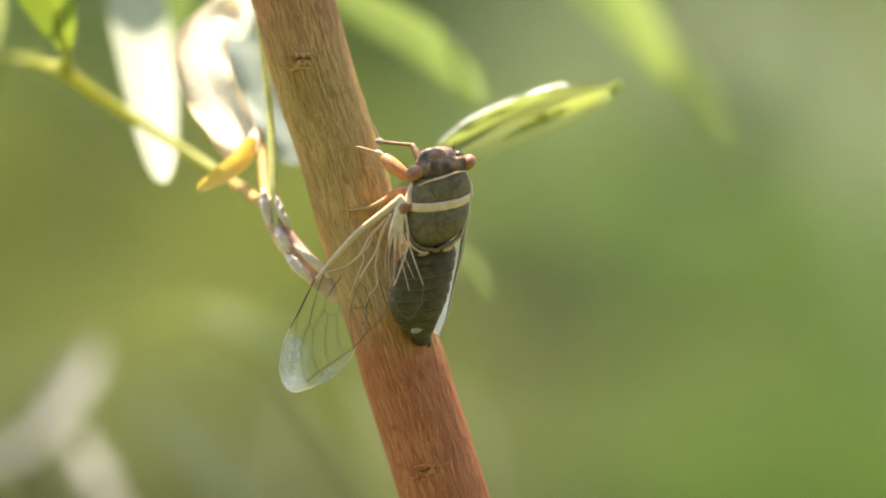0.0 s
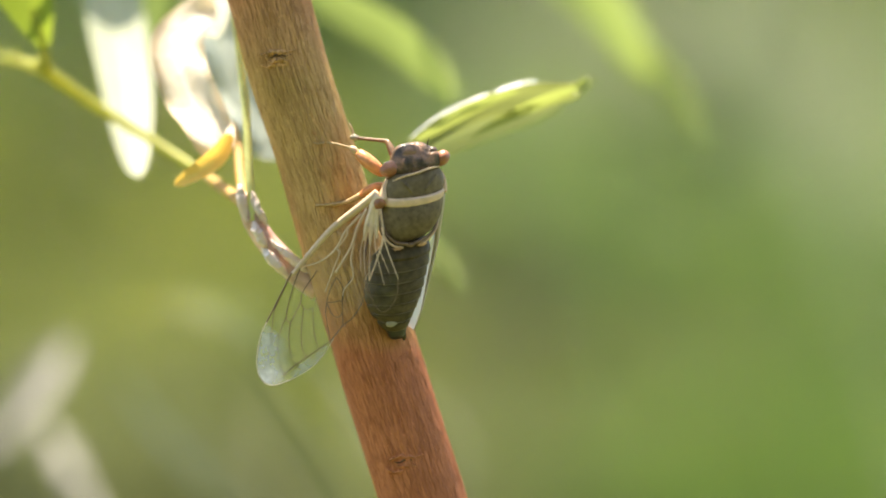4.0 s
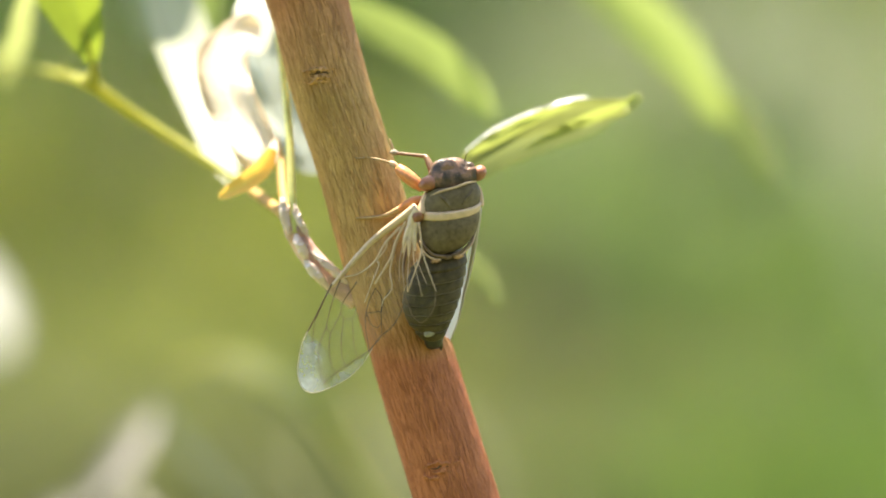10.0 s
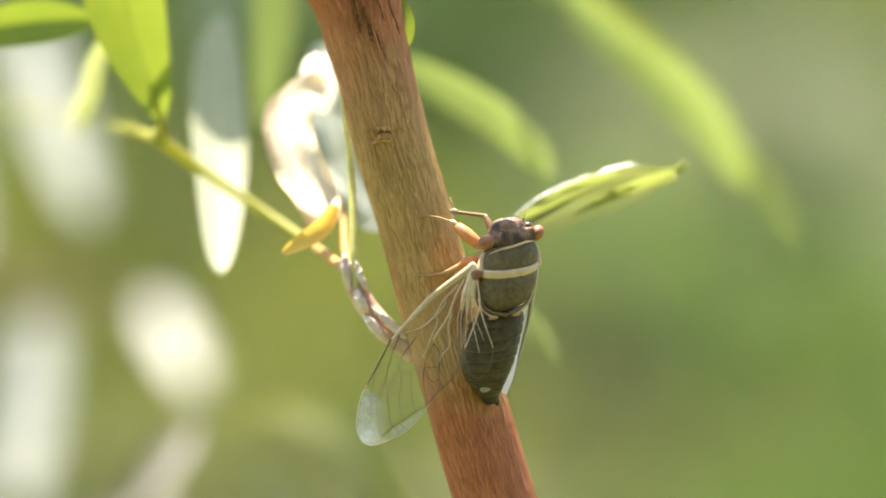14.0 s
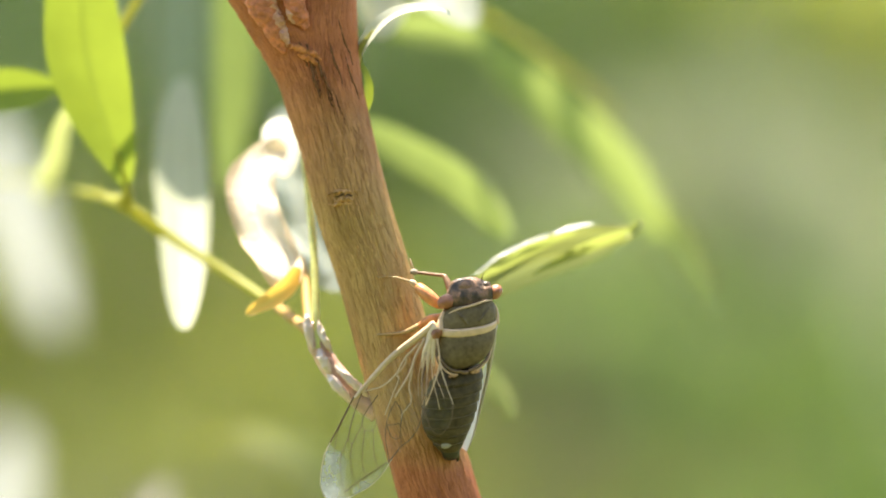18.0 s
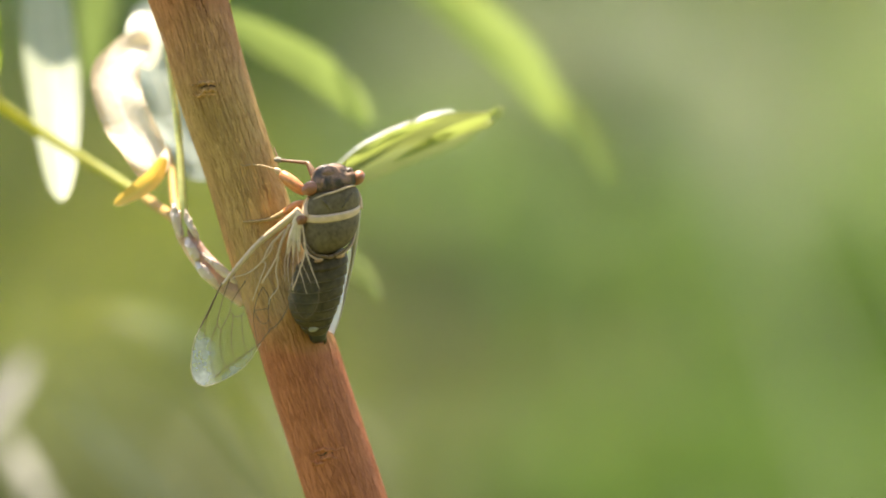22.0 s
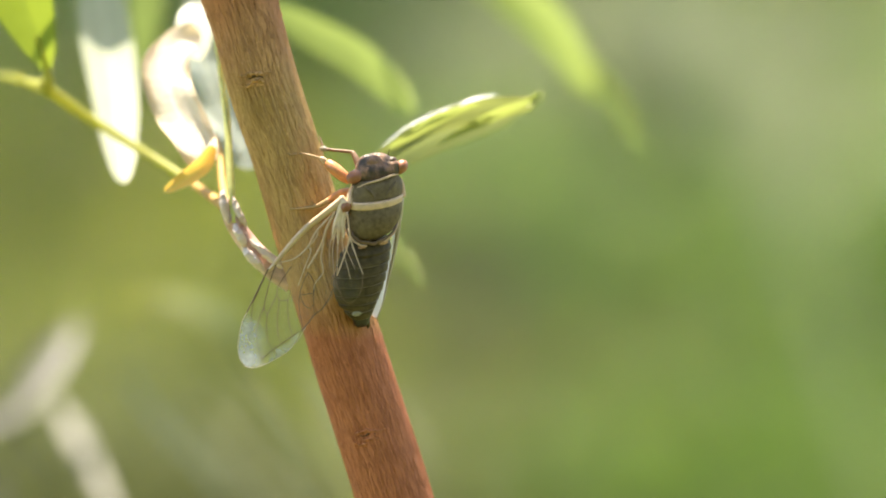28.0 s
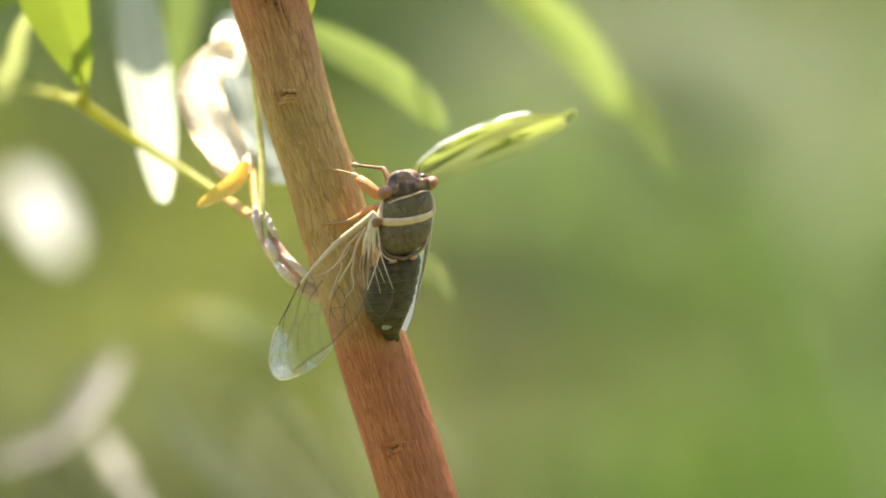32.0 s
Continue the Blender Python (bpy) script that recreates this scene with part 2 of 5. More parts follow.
CHEEK = plain("tan_cheek", (0.44, 0.225, 0.13), 0.4, 0.35, 1500, 0.00003)
ORANGE = plain("orange_leg", (0.66, 0.27, 0.10), 0.35, 0.2, 1500, 0.00002, coat=0.2)
LEG_BROWN = plain("brown_leg", (0.22, 0.12, 0.06), 0.4, 0.3, 1500, 0.00001)
EYE = plain("red_eye", (0.40, 0.155, 0.075), 0.4, 0.15, 4200, 0.00002, coat=0.3)
VEIN_CREAM = plain("cream_vein", (0.74, 0.55, 0.37), 0.35, 0.1, 1500, 0)
VEIN_PALE = plain("pale_margin", (0.58, 0.52, 0.42), 0.4, 0.1, 1500, 0)
LEG_TAN = plain("tan_leg", (0.50, 0.33, 0.15), 0.5, 0.25, 1500, 0.00001)
PAD = plain("tan_cuticle", (0.55, 0.31, 0.17), 0.4, 0.25, 1500, 0)
CROSS = plain("brown_cross", (0.20, 0.12, 0.06), 0.4, 0.3, 1500, 0)
VEIN_BROWN = plain("brown_vein", (0.16, 0.10, 0.05), 0.4, 0.2, 1500, 0)
WHITE_SPOT = plain("white_bloom", (0.36, 0.33, 0.26), 0.8, 0.15, 1800, 0.00001)


def head_material():
    """Black shell broken by rusty patches."""
    m, t, b = material("head_shell")
    v = coords(t)
    c = ramp(t, grain(t, v, 620, 3, 0.55), [(0.42, (0.085, 0.062, 0.045)), (0.53, (0.17, 0.105, 0.068)), (0.64, (0.38, 0.205, 0.12))])
    c = mixed(t, grain(t, v, 3000, 3), c, mixed(t, 1.0, c, (0.6, 0.6, 0.6), 'MULTIPLY'))
    t.links.new(c, b.inputs["Base Color"])
    b.inputs["Roughness"].default_value = 0.38
    b.inputs["Specular IOR Level"].default_value = 0.4
    bump(t, b, grain(t, v, 1300, 3), 0.00025)
    return m


HEAD = head_material()


def membrane(name, clear, tint, glow=0.0, patchy=0.1, fade=None):
    """A thin clear film with a waxy gloss; glow is the share of light that it scatters through."""
    m, t, b = material(name)
    v = coords(t)
    b.inputs["Base Color"].default_value = (*tint, 1)
    b.inputs["Roughness"].default_value = 0.2
    b.inputs["Specular IOR Level"].default_value = 0.45
    bump(t, b, grain(t, v, 420, 3), 0.0003, 0.7)
    tr = node(t, "ShaderNodeBsdfTranslucent", Color=(*tint, 1))
    mt = t.nodes.new("ShaderNodeMixShader")
    mt.inputs[0].default_value = glow
    t.links.new(b.outputs[0], mt.inputs[1])
    t.links.new(tr.outputs[0], mt.inputs[2])
    tp = t.nodes.new("ShaderNodeBsdfTransparent")
    mx = t.nodes.new("ShaderNodeMixShader")
    share = ramp(t, grain(t, v, 300, 3), [(0.3, (clear * (1 - patchy),) * 3), (0.7, (min(1, clear * (1 + patchy)),) * 3)])
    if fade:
        # the sky sheen put into the colour thins out across the wing, between two distances from its root
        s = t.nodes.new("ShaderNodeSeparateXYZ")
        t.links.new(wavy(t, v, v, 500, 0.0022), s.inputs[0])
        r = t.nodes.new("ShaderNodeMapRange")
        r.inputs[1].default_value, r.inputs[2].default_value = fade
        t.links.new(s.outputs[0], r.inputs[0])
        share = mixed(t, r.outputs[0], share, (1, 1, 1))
    t.links.new(share, mx.inputs[0])
    t.links.new(mt.outputs[0], mx.inputs[1])
    t.links.new(tp.outputs[0], mx.inputs[2])
    t.links.new(mx.outputs[0], t.nodes["Material Output"].inputs[0])
    return m


FILM = membrane("wing_film", 0.905, (0.52, 0.52, 0.46), 0.2, 0.08)
FILM_HIND = membrane("hindwing_film", 0.91, (0.26, 0.25, 0.20), 0.1, 0.06)
HINGE = plain("waxy_hinge", (0.92, 0.72, 0.52), 0.18, 0.12, 1500, 0.00004, coat=0.9)
# the sky's reflection on the wing tip and rim, put into a milky tint
FILM_SHEEN = membrane("wing_film_sheen", 0.63, (0.72, 0.79, 1.0), 0.35, 0.45, fade=(-0.0125, -0.0090))
FILM_RIM_SHEEN = membrane("wing_film_rim_sheen", 0.74, (0.74, 0.80, 0.98), 0.35, 0.25)
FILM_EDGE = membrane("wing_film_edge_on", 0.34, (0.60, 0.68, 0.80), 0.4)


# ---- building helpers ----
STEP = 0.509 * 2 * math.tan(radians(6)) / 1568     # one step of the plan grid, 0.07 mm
SPOT = {}                                           # where each thing's and part's origin stands


def at(a, b, d=0.0):
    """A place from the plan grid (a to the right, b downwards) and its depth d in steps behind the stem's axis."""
    k = STEP * (1 + d * STEP / 0.509)
    return Vector(((a - 784) * k, d * STEP, HOME + (441 - b) * k))


def thing(name, spot, label, category, group="", kind=""):
    ob = tagged(new(name), label, category, group, kind)
    ob.location = spot
    SPOT[ob] = Vector(spot)
    return ob


def part(name, bm, mat, parent=None, label="", origin=None, smooth=True, kind=""):
    """Links a bmesh (or a mesh), built in world places, as one mesh object under a thing or part."""
    if isinstance(bm, bmesh.types.BMesh):
        me = bpy.data.meshes.new(name)
        bmesh.ops.recalc_face_normals(bm, faces=bm.faces)
        bm.to_mesh(me)
        bm.free()
    else:
        me = bm
    o = Vector(origin) if origin is not None else (SPOT[parent].copy() if parent else Vector())
    me.transform(Matrix.Translation(-o))
    if smooth:
        me.polygons.foreach_set("use_smooth", [True] * len(me.polygons))
    me.materials.append(mat)
    ob = new(name, me)
    ob.parent = parent
    ob.location = o - (SPOT[parent] if parent else Vector())
    SPOT[ob] = o
    return tagged(ob, label, kind=kind)


def spline(pts, n):
    """n places evenly along a smooth line through pts (tuples of any length)."""
    p = np.array([tuple(q) for q in pts], float)
    if len(p) == 2:
        return [p[0] + (p[1] - p[0]) * i / (n - 1) for i in range(n)]
    e = np.vstack([2 * p[0] - p[1], p, 2 * p[-1] - p[-2]])
    out = []
    for i in range(n):
        u = i / (n - 1) * (len(p) - 1)
        k = min(int(u), len(p) - 2)
        f = u - k
        a, b, c, d = e[k], e[k + 1], e[k + 2], e[k + 3]
        out.append(0.5 * (2 * b + (c - a) * f + (2 * a - 5 * b + 4 * c - d) * f * f + (3 * b - a - 3 * c + d) * f ** 3))
    return out


def tube(bm, pts, n=16, seg=8, flat=1.0):
    """A closed round tube; pts are (place, radius in grid steps) or (a, b, d, radius)."""
    rows, run, last = [], [0.0], None
    uv = bm.loops.layers.uv.verify()
    line = spline(pts, n)
    for i, q in enumerate(line):
        c, r = at(*q[:3]), q[3] * STEP
        if last is not None:
            run.append(run[-1] + (c - last).length)
        last = c
        u = at(*line[min(i + 1, n - 1)][:3]) - at(*line[max(i - 1, 0)][:3])
        u.normalize()
        s = u.cross(Vector((0, -1, 0)))
        s = s.normalized() if s.length > 1e-3 else Vector((1, 0, 0))
        w = s.cross(u)
        rows.append([bm.verts.new(c + (s * math.cos(g) + w * flat * math.sin(g)) * r) for g in (2 * math.pi * j / seg for j in range(seg))])
    size = max(q[3] for q in line) * STEP * 2 * math.pi / seg
    for i, (x, y) in enumerate(zip(rows, rows[1:])):
        for j in range(seg):
            f = bm.faces.new((x[j], x[(j + 1) % seg], y[(j + 1) % seg], y[j]))
            for lp, (di, dj) in zip(f.loops, ((0, 0), (0, 1), (1, 1), (1, 0))):
                lp[uv].uv = ((j + dj) * size, run[i + di])
    bm.faces.new(rows[0][::-1])
    bm.faces.new(rows[-1])
    return bm


def tubes(*lines, n=16, seg=8, flat=1.0):
    bm = bmesh.new()
    for pts in lines:
        tube(bm, pts, n, seg, flat)
    return bm


def strip(mid, width, face, fold=0.0, curl=0.0, n=28, m=8, tip=0.9, wave=0.0, blunt=0.5, to=None):
    """A leaf blade along mid, its face turned towards the vector face; fold lifts the margins, curl rolls them, wave ripples them."""
    bm = bmesh.new()
    uv = bm.loops.layers.uv.new("along")
    line = [at(*q) for q in spline(mid, n)]
    face, last = Vector(face).normalized(), Vector(to or face).normalized()
    grid = []
    for i, c in enumerate(line):
        u = (line[min(i + 1, n - 1)] - line[max(i - 1, 0)]).normalized()
        f = i / (n - 1)
        s = u.cross(face.lerp(last, f)).normalized()
        w = s.cross(u)
        half = width * STEP / 2 * max(0.02, (math.sin(math.pi * min(1, f * 0.997 + 0.001) ** tip)) ** blunt)
        row = []
        for j in range(m + 1):
            x = 2 * j / m - 1
            g = x * curl
            side = half * (math.sin(g) / curl if curl else x)
            lift = half * ((1 - math.cos(g)) / curl if curl else 0) + fold * half * abs(x) + wave * half * x * x * math.sin(f * 17 + 2 * x)
            row.append(bm.verts.new(c + s * side + w * lift))
        grid.append(row)
    for i in range(n - 1):
        for j in range(m):
            q = bm.faces.new((grid[i][j], grid[i][j + 1], grid[i + 1][j + 1], grid[i + 1][j]))
            for lp, (di, dj) in zip(q.loops, ((0, 0), (0, 1), (1, 1), (1, 0))):
                lp[uv].uv = ((i + di) / (n - 1), 2 * (j + dj) / m - 1)
    return bm


# ---- ground ----
def build_ground():
    m, t, b = material("meadow_soil")
    v = coords(t)
    c = ramp(t, grain(t, v, 2.2, 5), [(0.3, (0.07, 0.10, 0.025)), (0.55, (0.13, 0.16, 0.04)), (0.75, (0.24, 0.19, 0.12))])
    c = mixed(t, grain(t, v, 45, 4), c, mixed(t, 1.0, c, (0.5, 0.5, 0.4), 'MULTIPLY'))
    t.links.new(c, b.inputs["Base Color"])
    b.inputs["Roughness"].default_value = 0.9
    bump(t, b, grain(t, v, 30, 5), 0.03)
    bm = bmesh.new()
    bmesh.ops.create_grid(bm, x_segments=60, y_segments=60, size=600)
    for q in bm.verts:
        far = max(0, q.co.length - 20)
        q.co.z = noise.noise(q.co * 0.02) * min(4, far * 0.03)
    ob = part("ground", bm, m)
    tagged(ob, "grassy meadow ground with patches of dry soil", "ground", kind="structure")


build_ground()

# ---- sapling: stem, side twig and leaves ----
BASE = Vector((0.14, 0.01, 0.0))
sapling = thing("sapling", BASE, "slender leaning sapling with reddish brown fibrous bark", "tree")


def build_stem():
    """The stem from the ground to above the fork, finely fluted where the insect sits."""
    low = [(BASE.x, BASE.y, -0.03, 0.0075), (0.125, 0.008, 0.5, 0.0068), (0.085, 0.004, 1.0, 0.0062)]
    mid = [(*at(a, b), r * STEP) for a, b, r in ((1230, 2380, 84), (1080, 1880, 82), (937, 1380, 79), (861, 1130, 78), (787, 882, 77), (712, 640, 75.5), (650, 440, 74), (596, 260, 71), (552, 125, 72.5), (520, 0, 72.5), (486, -130, 80))]
    up = [(*at(a, b), r * STEP) for a, b, r in ((477, -260, 80), (480, -420, 74), (476, -700, 70), (440, -1300, 64), (360, -2400, 52), (300, -4600, 26))]
    ctl = low + mid + up
    fine = []
    for k in range(len(ctl) - 1):
        dense = 5 <= k <= 13
        n = max(2, int((Vector(ctl[k + 1][:3]) - Vector(ctl[k][:3])).length / (0.00018 if dense else 0.008)))
        fine += [(k + i / n) / (len(ctl) - 1) for i in range(n)]
    fine.append(1.0)
    p = np.array(ctl)
    e = np.vstack([2 * p[0] - p[1], p, 2 * p[-1] - p[-2]])
    u = np.array(fine) * (len(p) - 1)
    k = np.minimum(u.astype(int), len(p) - 2)
    f = (u - k)[:, None]
    a, b, c, d = e[k], e[k + 1], e[k + 2], e[k + 3]
    line = 0.5 * (2 * b + (c - a) * f + (2 * a - 5 * b + 4 * c - d) * f * f + (3 * b - a - 3 * c + d) * f ** 3)
    seg = 240
    tang = np.gradient(line[:, :3], axis=0)
    tang /= np.linalg.norm(tang, axis=1)[:, None]
    front = np.array([0, -1.0, 0])
    side = np.cross(tang, front)
    side /= np.linalg.norm(side, axis=1)[:, None]
    dep = np.cross(side, tang)
    verts = np.zeros((len(line), seg, 3))
    run = np.concatenate([[0], np.cumsum(np.linalg.norm(np.diff(line[:, :3], axis=0), axis=1))])
    for j in range(seg):
        g = 2 * math.pi * j / seg
        x, y = math.cos(g), math.sin(g)
        for i in range(len(line)):
            r = line[i, 3]
            s = run[i] * 1000
            wob = 0.8 * noise.noise((x * 11, y * 11, s * 0.07)) + 0.9 * noise.noise((x * 1.4, y * 1.4, s * 0.08))
            split = 1 - min(1, abs(noise.noise((x * 9, y * 9, s * 0.05 + 3))) / 0.16)
            hair = 1 - min(1, abs(noise.noise((x * 22, y * 22, s * 0.1 + 11))) / 0.2)
            fuzz = noise.noise((x * 40, y * 40, s * 1.9)) + noise.noise((x * 15, y * 15, s * 0.9))
            r *= 1 + 0.014 * wob - 0.016 * split - 0.010 * hair + 0.007 * fuzz
            verts[i, j] = line[i, :3] + r * (side[i] * x + dep[i] * y)
    n = len(line)
    idx = np.arange(n * seg).reshape(n, seg)
    nxt = np.roll(idx, -1, axis=1)
    faces = np.stack([idx[:-1], nxt[:-1], nxt[1:], idx[1:]], -1).reshape(-1, 4)
    me = bpy.data.meshes.new("stem")
    me.from_pydata(verts.reshape(-1, 3).tolist(), [], faces.tolist())
    me.update()
    j = np.arange(seg)
    loops = np.zeros((n - 1, seg, 4, 2))
    for q, (di, dj) in enumerate(((0, 0), (0, 1), (1, 1), (1, 0))):
        loops[:, :, q, 0] = (j + dj)[None, :] * 0.0051 * 2 * math.pi / seg
        loops[:, :, q, 1] = run[di:n - 1 + di, None]
    me.uv_layers.new(name="along").data.foreach_set("uv", loops.ravel())
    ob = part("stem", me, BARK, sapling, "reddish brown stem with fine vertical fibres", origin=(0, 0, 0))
    return ob


build_stem()


def rough(bm, amp, scale):
    """Pushes a mesh about by noise, for scabby bark."""
    bm.normal_update()
    for q in bm.verts:
        p = q.co * scale
        q.co += q.normal * amp * (noise.noise(p) + 0.7 * abs(noise.noise(p * 2.3)) + 0.4 * noise.noise(p * 5))
    return bm


def bud_scar(a, b, turn, size, wood, deep=0.0):
    """A lumpy split eye of corky wood proud of the bark: torn lips, a ragged slit and a sunken stain."""
    c, sn = math.cos(turn), math.sin(turn)

    def lip(lift, amp, wide, dep, x0=0.0, bow=1.0):
        pts = []
        for x in (-1, -0.6, -0.2, 0.2, 0.6, 1):
            y = lift + lift * 0.5 * bow * (1 - x * x) + 2.2 * math.sin(x * 5 + lift)
            u = x * wide + x0
            pts.append((a + (u * c - y * sn) * size, b + (u * sn + y * c) * size, dep - deep + abs(u) * size * 0.12, amp * size * (1.1 - abs(x) * 0.8)))
        return pts
    scar = part("bud_scar", rough(tubes(lip(-6, 4.6, 36, -72), n=50, seg=14), 0.00022, 2100), wood, sapling, "small lumpy split leaf scar")
    part("lower_lip", rough(tubes(lip(5, 6.4, 22, -70.5, 3), n=50, seg=14), 0.00026, 2100), wood, scar)
    part("lower_lip", rough(tubes(lip(11, 3.6, 34, -70, -4), n=50, seg=14), 0.00022, 2100), wood, scar)
    part("slit", rough(tubes(lip(-1.5, 2.2, 24, -72.2, 2, 0.4), n=30), 0.00012, 2600), SLIT, scar, "dark slit")


bud_scar(535, 106, -0.1, 0.95, SCAR, 1.5)
bud_scar(763, 831, -0.12, 1.0, SCAR_RED, 3.3)

part("fork_stub", rough(tubes([(528, 20, 4, 54), (498, -80, 0, 70), (456, -170, -6, 74), (400, -270, -12, 78), (310, -410, -20, 76), (180, -640, -30, 70)], n=150, seg=90), 0.00018, 900),
     BARK, sapling, "brown side limb at the fork", origin=(0, 0, 0))
for a, b, w, ln, d in ((392, -226, 26, 58, -72), (372, -262, 34, 52, -78), (436, -262, 24, 44, -86), (340, -318, 40, 70, -78), (408, -318, 34, 60, -88), (300, -390, 44, 80, -82)):
    part("limb_scar", rough(tubes([(a + ln * 0.55, b + ln, d + 4, w * 0.3), (a + ln * 0.2, b + ln * 0.4, d - 6, w * 0.75), (a - ln * 0.1, b - ln * 0.3, d - 8, w * 0.85), (a - ln * 0.5, b - ln, d + 2, w * 0.35)], n=48, seg=36, flat=0.5), 0.00028, 1500), FORK_BARK, sapling, "pinkish scabby scar on the fork")
# bark flakes on the fork, pale so that their colour carries the sunlit glints
for a, b, w, ln, d in ((404, -236, 13, 40, -84), (416, -206, 10, 26, -82), (384, -286, 15, 36, -92), (428, -246, 8, 20, -94)):
    part("bark_flake", rough(tubes([(a + ln * 0.4, b + ln, d + 3, w * 0.3), (a, b, d - 4, w), (a - ln * 0.3, b - ln * 0.7, d, w * 0.4)], n=30, seg=18, flat=0.5), 0.0003, 2200), FORK_FLAKE, sapling, "flake of bark on the fork, whitened for the glint")
for a, b, ln, r in ((452, -170, 60, 3.6), (470, -150, 76, 4.4), (478, -112, 64, 5.2), (490, -128, 84, 4.2), (502, -104, 60, 4.4), (516, -150, 80, 3.0), (508, -76, 46, 3.2), (534, -190, 90, 2.8), (486, -206, 70, 3.2), (548, -120, 80, 2.6), (526, -60, 60, 2.6)):
    dd = -77 - 11 * min(1, max(0, (b + 190) / 110)) if a < 500 else -86
    part("bark_crack", rough(tubes([(a - ln * 0.14, b - ln * 0.5, dd, r * 0.4), (a, b, dd + 1, r * 0.8), (a + ln * 0.1, b + ln * 0.2, dd + 1.5, r * 0.6), (a + ln * 0.18, b + ln * 0.5, dd + 3, r * 0.3)], n=26, seg=10), 0.00016, 2600), CRACK, sapling, "dark crack in the fork's bark")
for a, b, ln in ((446, -178, 26), (462, -160, 20), (474, -168, 16)):
    part("bark_flake", rough(tubes([(a - ln, b - 6, -80, 3), (a, b, -85, 7), (a + ln, b + 12, -86, 3)], n=24, seg=12, flat=0.5), 0.0003, 2400), FORK_OCHRE, sapling, "ochre flake of bark on the fork")

side_twig = part("side_twig", tubes([(608, 520, 18, 24), (560, 486, 14, 22), (515, 438, 12, 20), (487, 390, 12, 18), (476, 350, 12, 13)], n=30, seg=16),
                 TWIG, sapling, "curved purplish side twig", origin=at(608, 520, 18))
part("node_ring", tubes([(498, 408, 12, 21), (490, 394, 12, 21), (484, 380, 12, 18)], n=8, seg=14), TWIG, side_twig)
# peeling skin, its colour whitened to carry the sun's glints on the twig
for pts in ([(506, 446, -8, 3), (518, 462, -14, 9), (536, 482, -14, 10), (552, 502, -8, 3)], [(490, 400, -8, 3), (497, 418, -14, 10), (506, 436, -14, 9), (514, 450, -8, 3)], [(518, 430, -6, 2), (540, 451, -13, 7), (566, 473, -14, 8), (590, 494, -8, 2)],
            [(466, 334, 0, 4), (468, 352, -4, 9), (472, 378, -6, 9), (480, 402, -6, 3)], [(488, 346, -2, 3), (494, 366, -6, 7), (504, 388, -8, 7), (514, 406, -6, 3)]):
    part("bark_flake", rough(tubes(pts, n=26, seg=14, flat=0.6), 0.00018, 1700), FLAKE, side_twig, "pale shiny peeling skin, whitened for sun glints")
part("petiole", tubes([(476, 364, 14, 10), (468, 325, 110, 8.5), (464, 275, 190, 7), (456, 225, 230, 4)], n=16), PETIOLE, side_twig, "brown leaf stalk")
part("green_stem", tubes([(490, 400, 0, 10), (484, 330, 10, 8), (478, 200, 60, 7.5), (462, 60, 110, 7), (440, -120, 150, 7), (415, -330, 180, 8)], n=26, seg=10),
     LIT_SHOOT, side_twig, "thin yellow-green upright shoot")
shoot = part("green_shoot", tubes([(478, 372, 14, 9), (420, 328, 215, 7.5), (330, 268, 340, 8.5), (210, 192, 385, 9.5), (138, 142, 365, 12), (112, 126, 365, 13), (70, 112, 480, 8), (10, 98, 800, 5), (-90, 84, 1500, 5), (-280, 60, 2400, 4)], n=60, seg=12),
             SHOOT, side_twig, "yellow-green leafy shoot with swollen nodes", origin=at(478, 372, 14))

part("petiole", tubes([(482, 380, 14, 10.5), (464, 361, 66, 10.5), (440, 343, 142, 10), (412, 322, 236, 9)], n=20, seg=12), OCHRE, shoot, "ochre-brown base of the shoot")


def leaf(name, mid, width, face, mat, parent, label, **how):
    return part(name, strip(mid, width, face, **how), mat, parent, label, origin=at(*mid[0]))


upright = leaf("leaf", [(124, 110, 325), (106, 50, 300), (68, -50, 280), (38, -158, 260), (26, -267, 240), (14, -397, 215), (2, -550, 185), (0, -700, 160)], 158, (0.35, -1, 0.0), LEAF, shoot, "upright bright green lance-shaped leaf", fold=0.22, blunt=1.6, tip=0.86, to=(-0.25, -1, 0.1))
part("petiole", tubes([(116, 130, 352, 13), (122, 112, 330, 10), (112, 66, 308, 5), (96, 20, 292, 2.5)], n=16, seg=10), SHOOT, upright, "yellow-green leaf stalk")
side_stalk = part("side_stalk", tubes([(200, -400, 345, 9), (166, -333, 345, 9), (137, -268, 345, 9), (105, -213, 347, 9), (76, -158, 348, 8), (28, -114, 348, 7), (-8, -95, 345, 5)], n=24), SHOOT, sapling, "thin pale green stalk")
leaf("leaf", [(4, -72, 380), (-12, -14, 680), (-27, 52, 1050), (-40, 125, 1400)], 74, (0.2, -1, 0.1), LEAF_LOW, side_stalk, "bright green young leaf", fold=0.2, blunt=0.9)
leaf("leaf", [(-2, -98, 345), (-69, -92, 340), (-145, -84, 335), (-242, -66, 325), (-380, -30, 320)], 92, (0.1, -1, 0.12), LEAF, side_stalk, "bright green young leaf", fold=0.3, blunt=0.9)
part("bud", tubes([(108, 124, 342, 12), (116, 112, 338, 10), (123, 98, 334, 6)], n=8, seg=10), SHOOT, shoot, "swollen green bud")
part("bud", tubes([(70, 112, 472, 7), (66, 102, 470, 7), (62, 94, 468, 3)], n=8, seg=10), SHOOT, shoot, "swollen green bud")

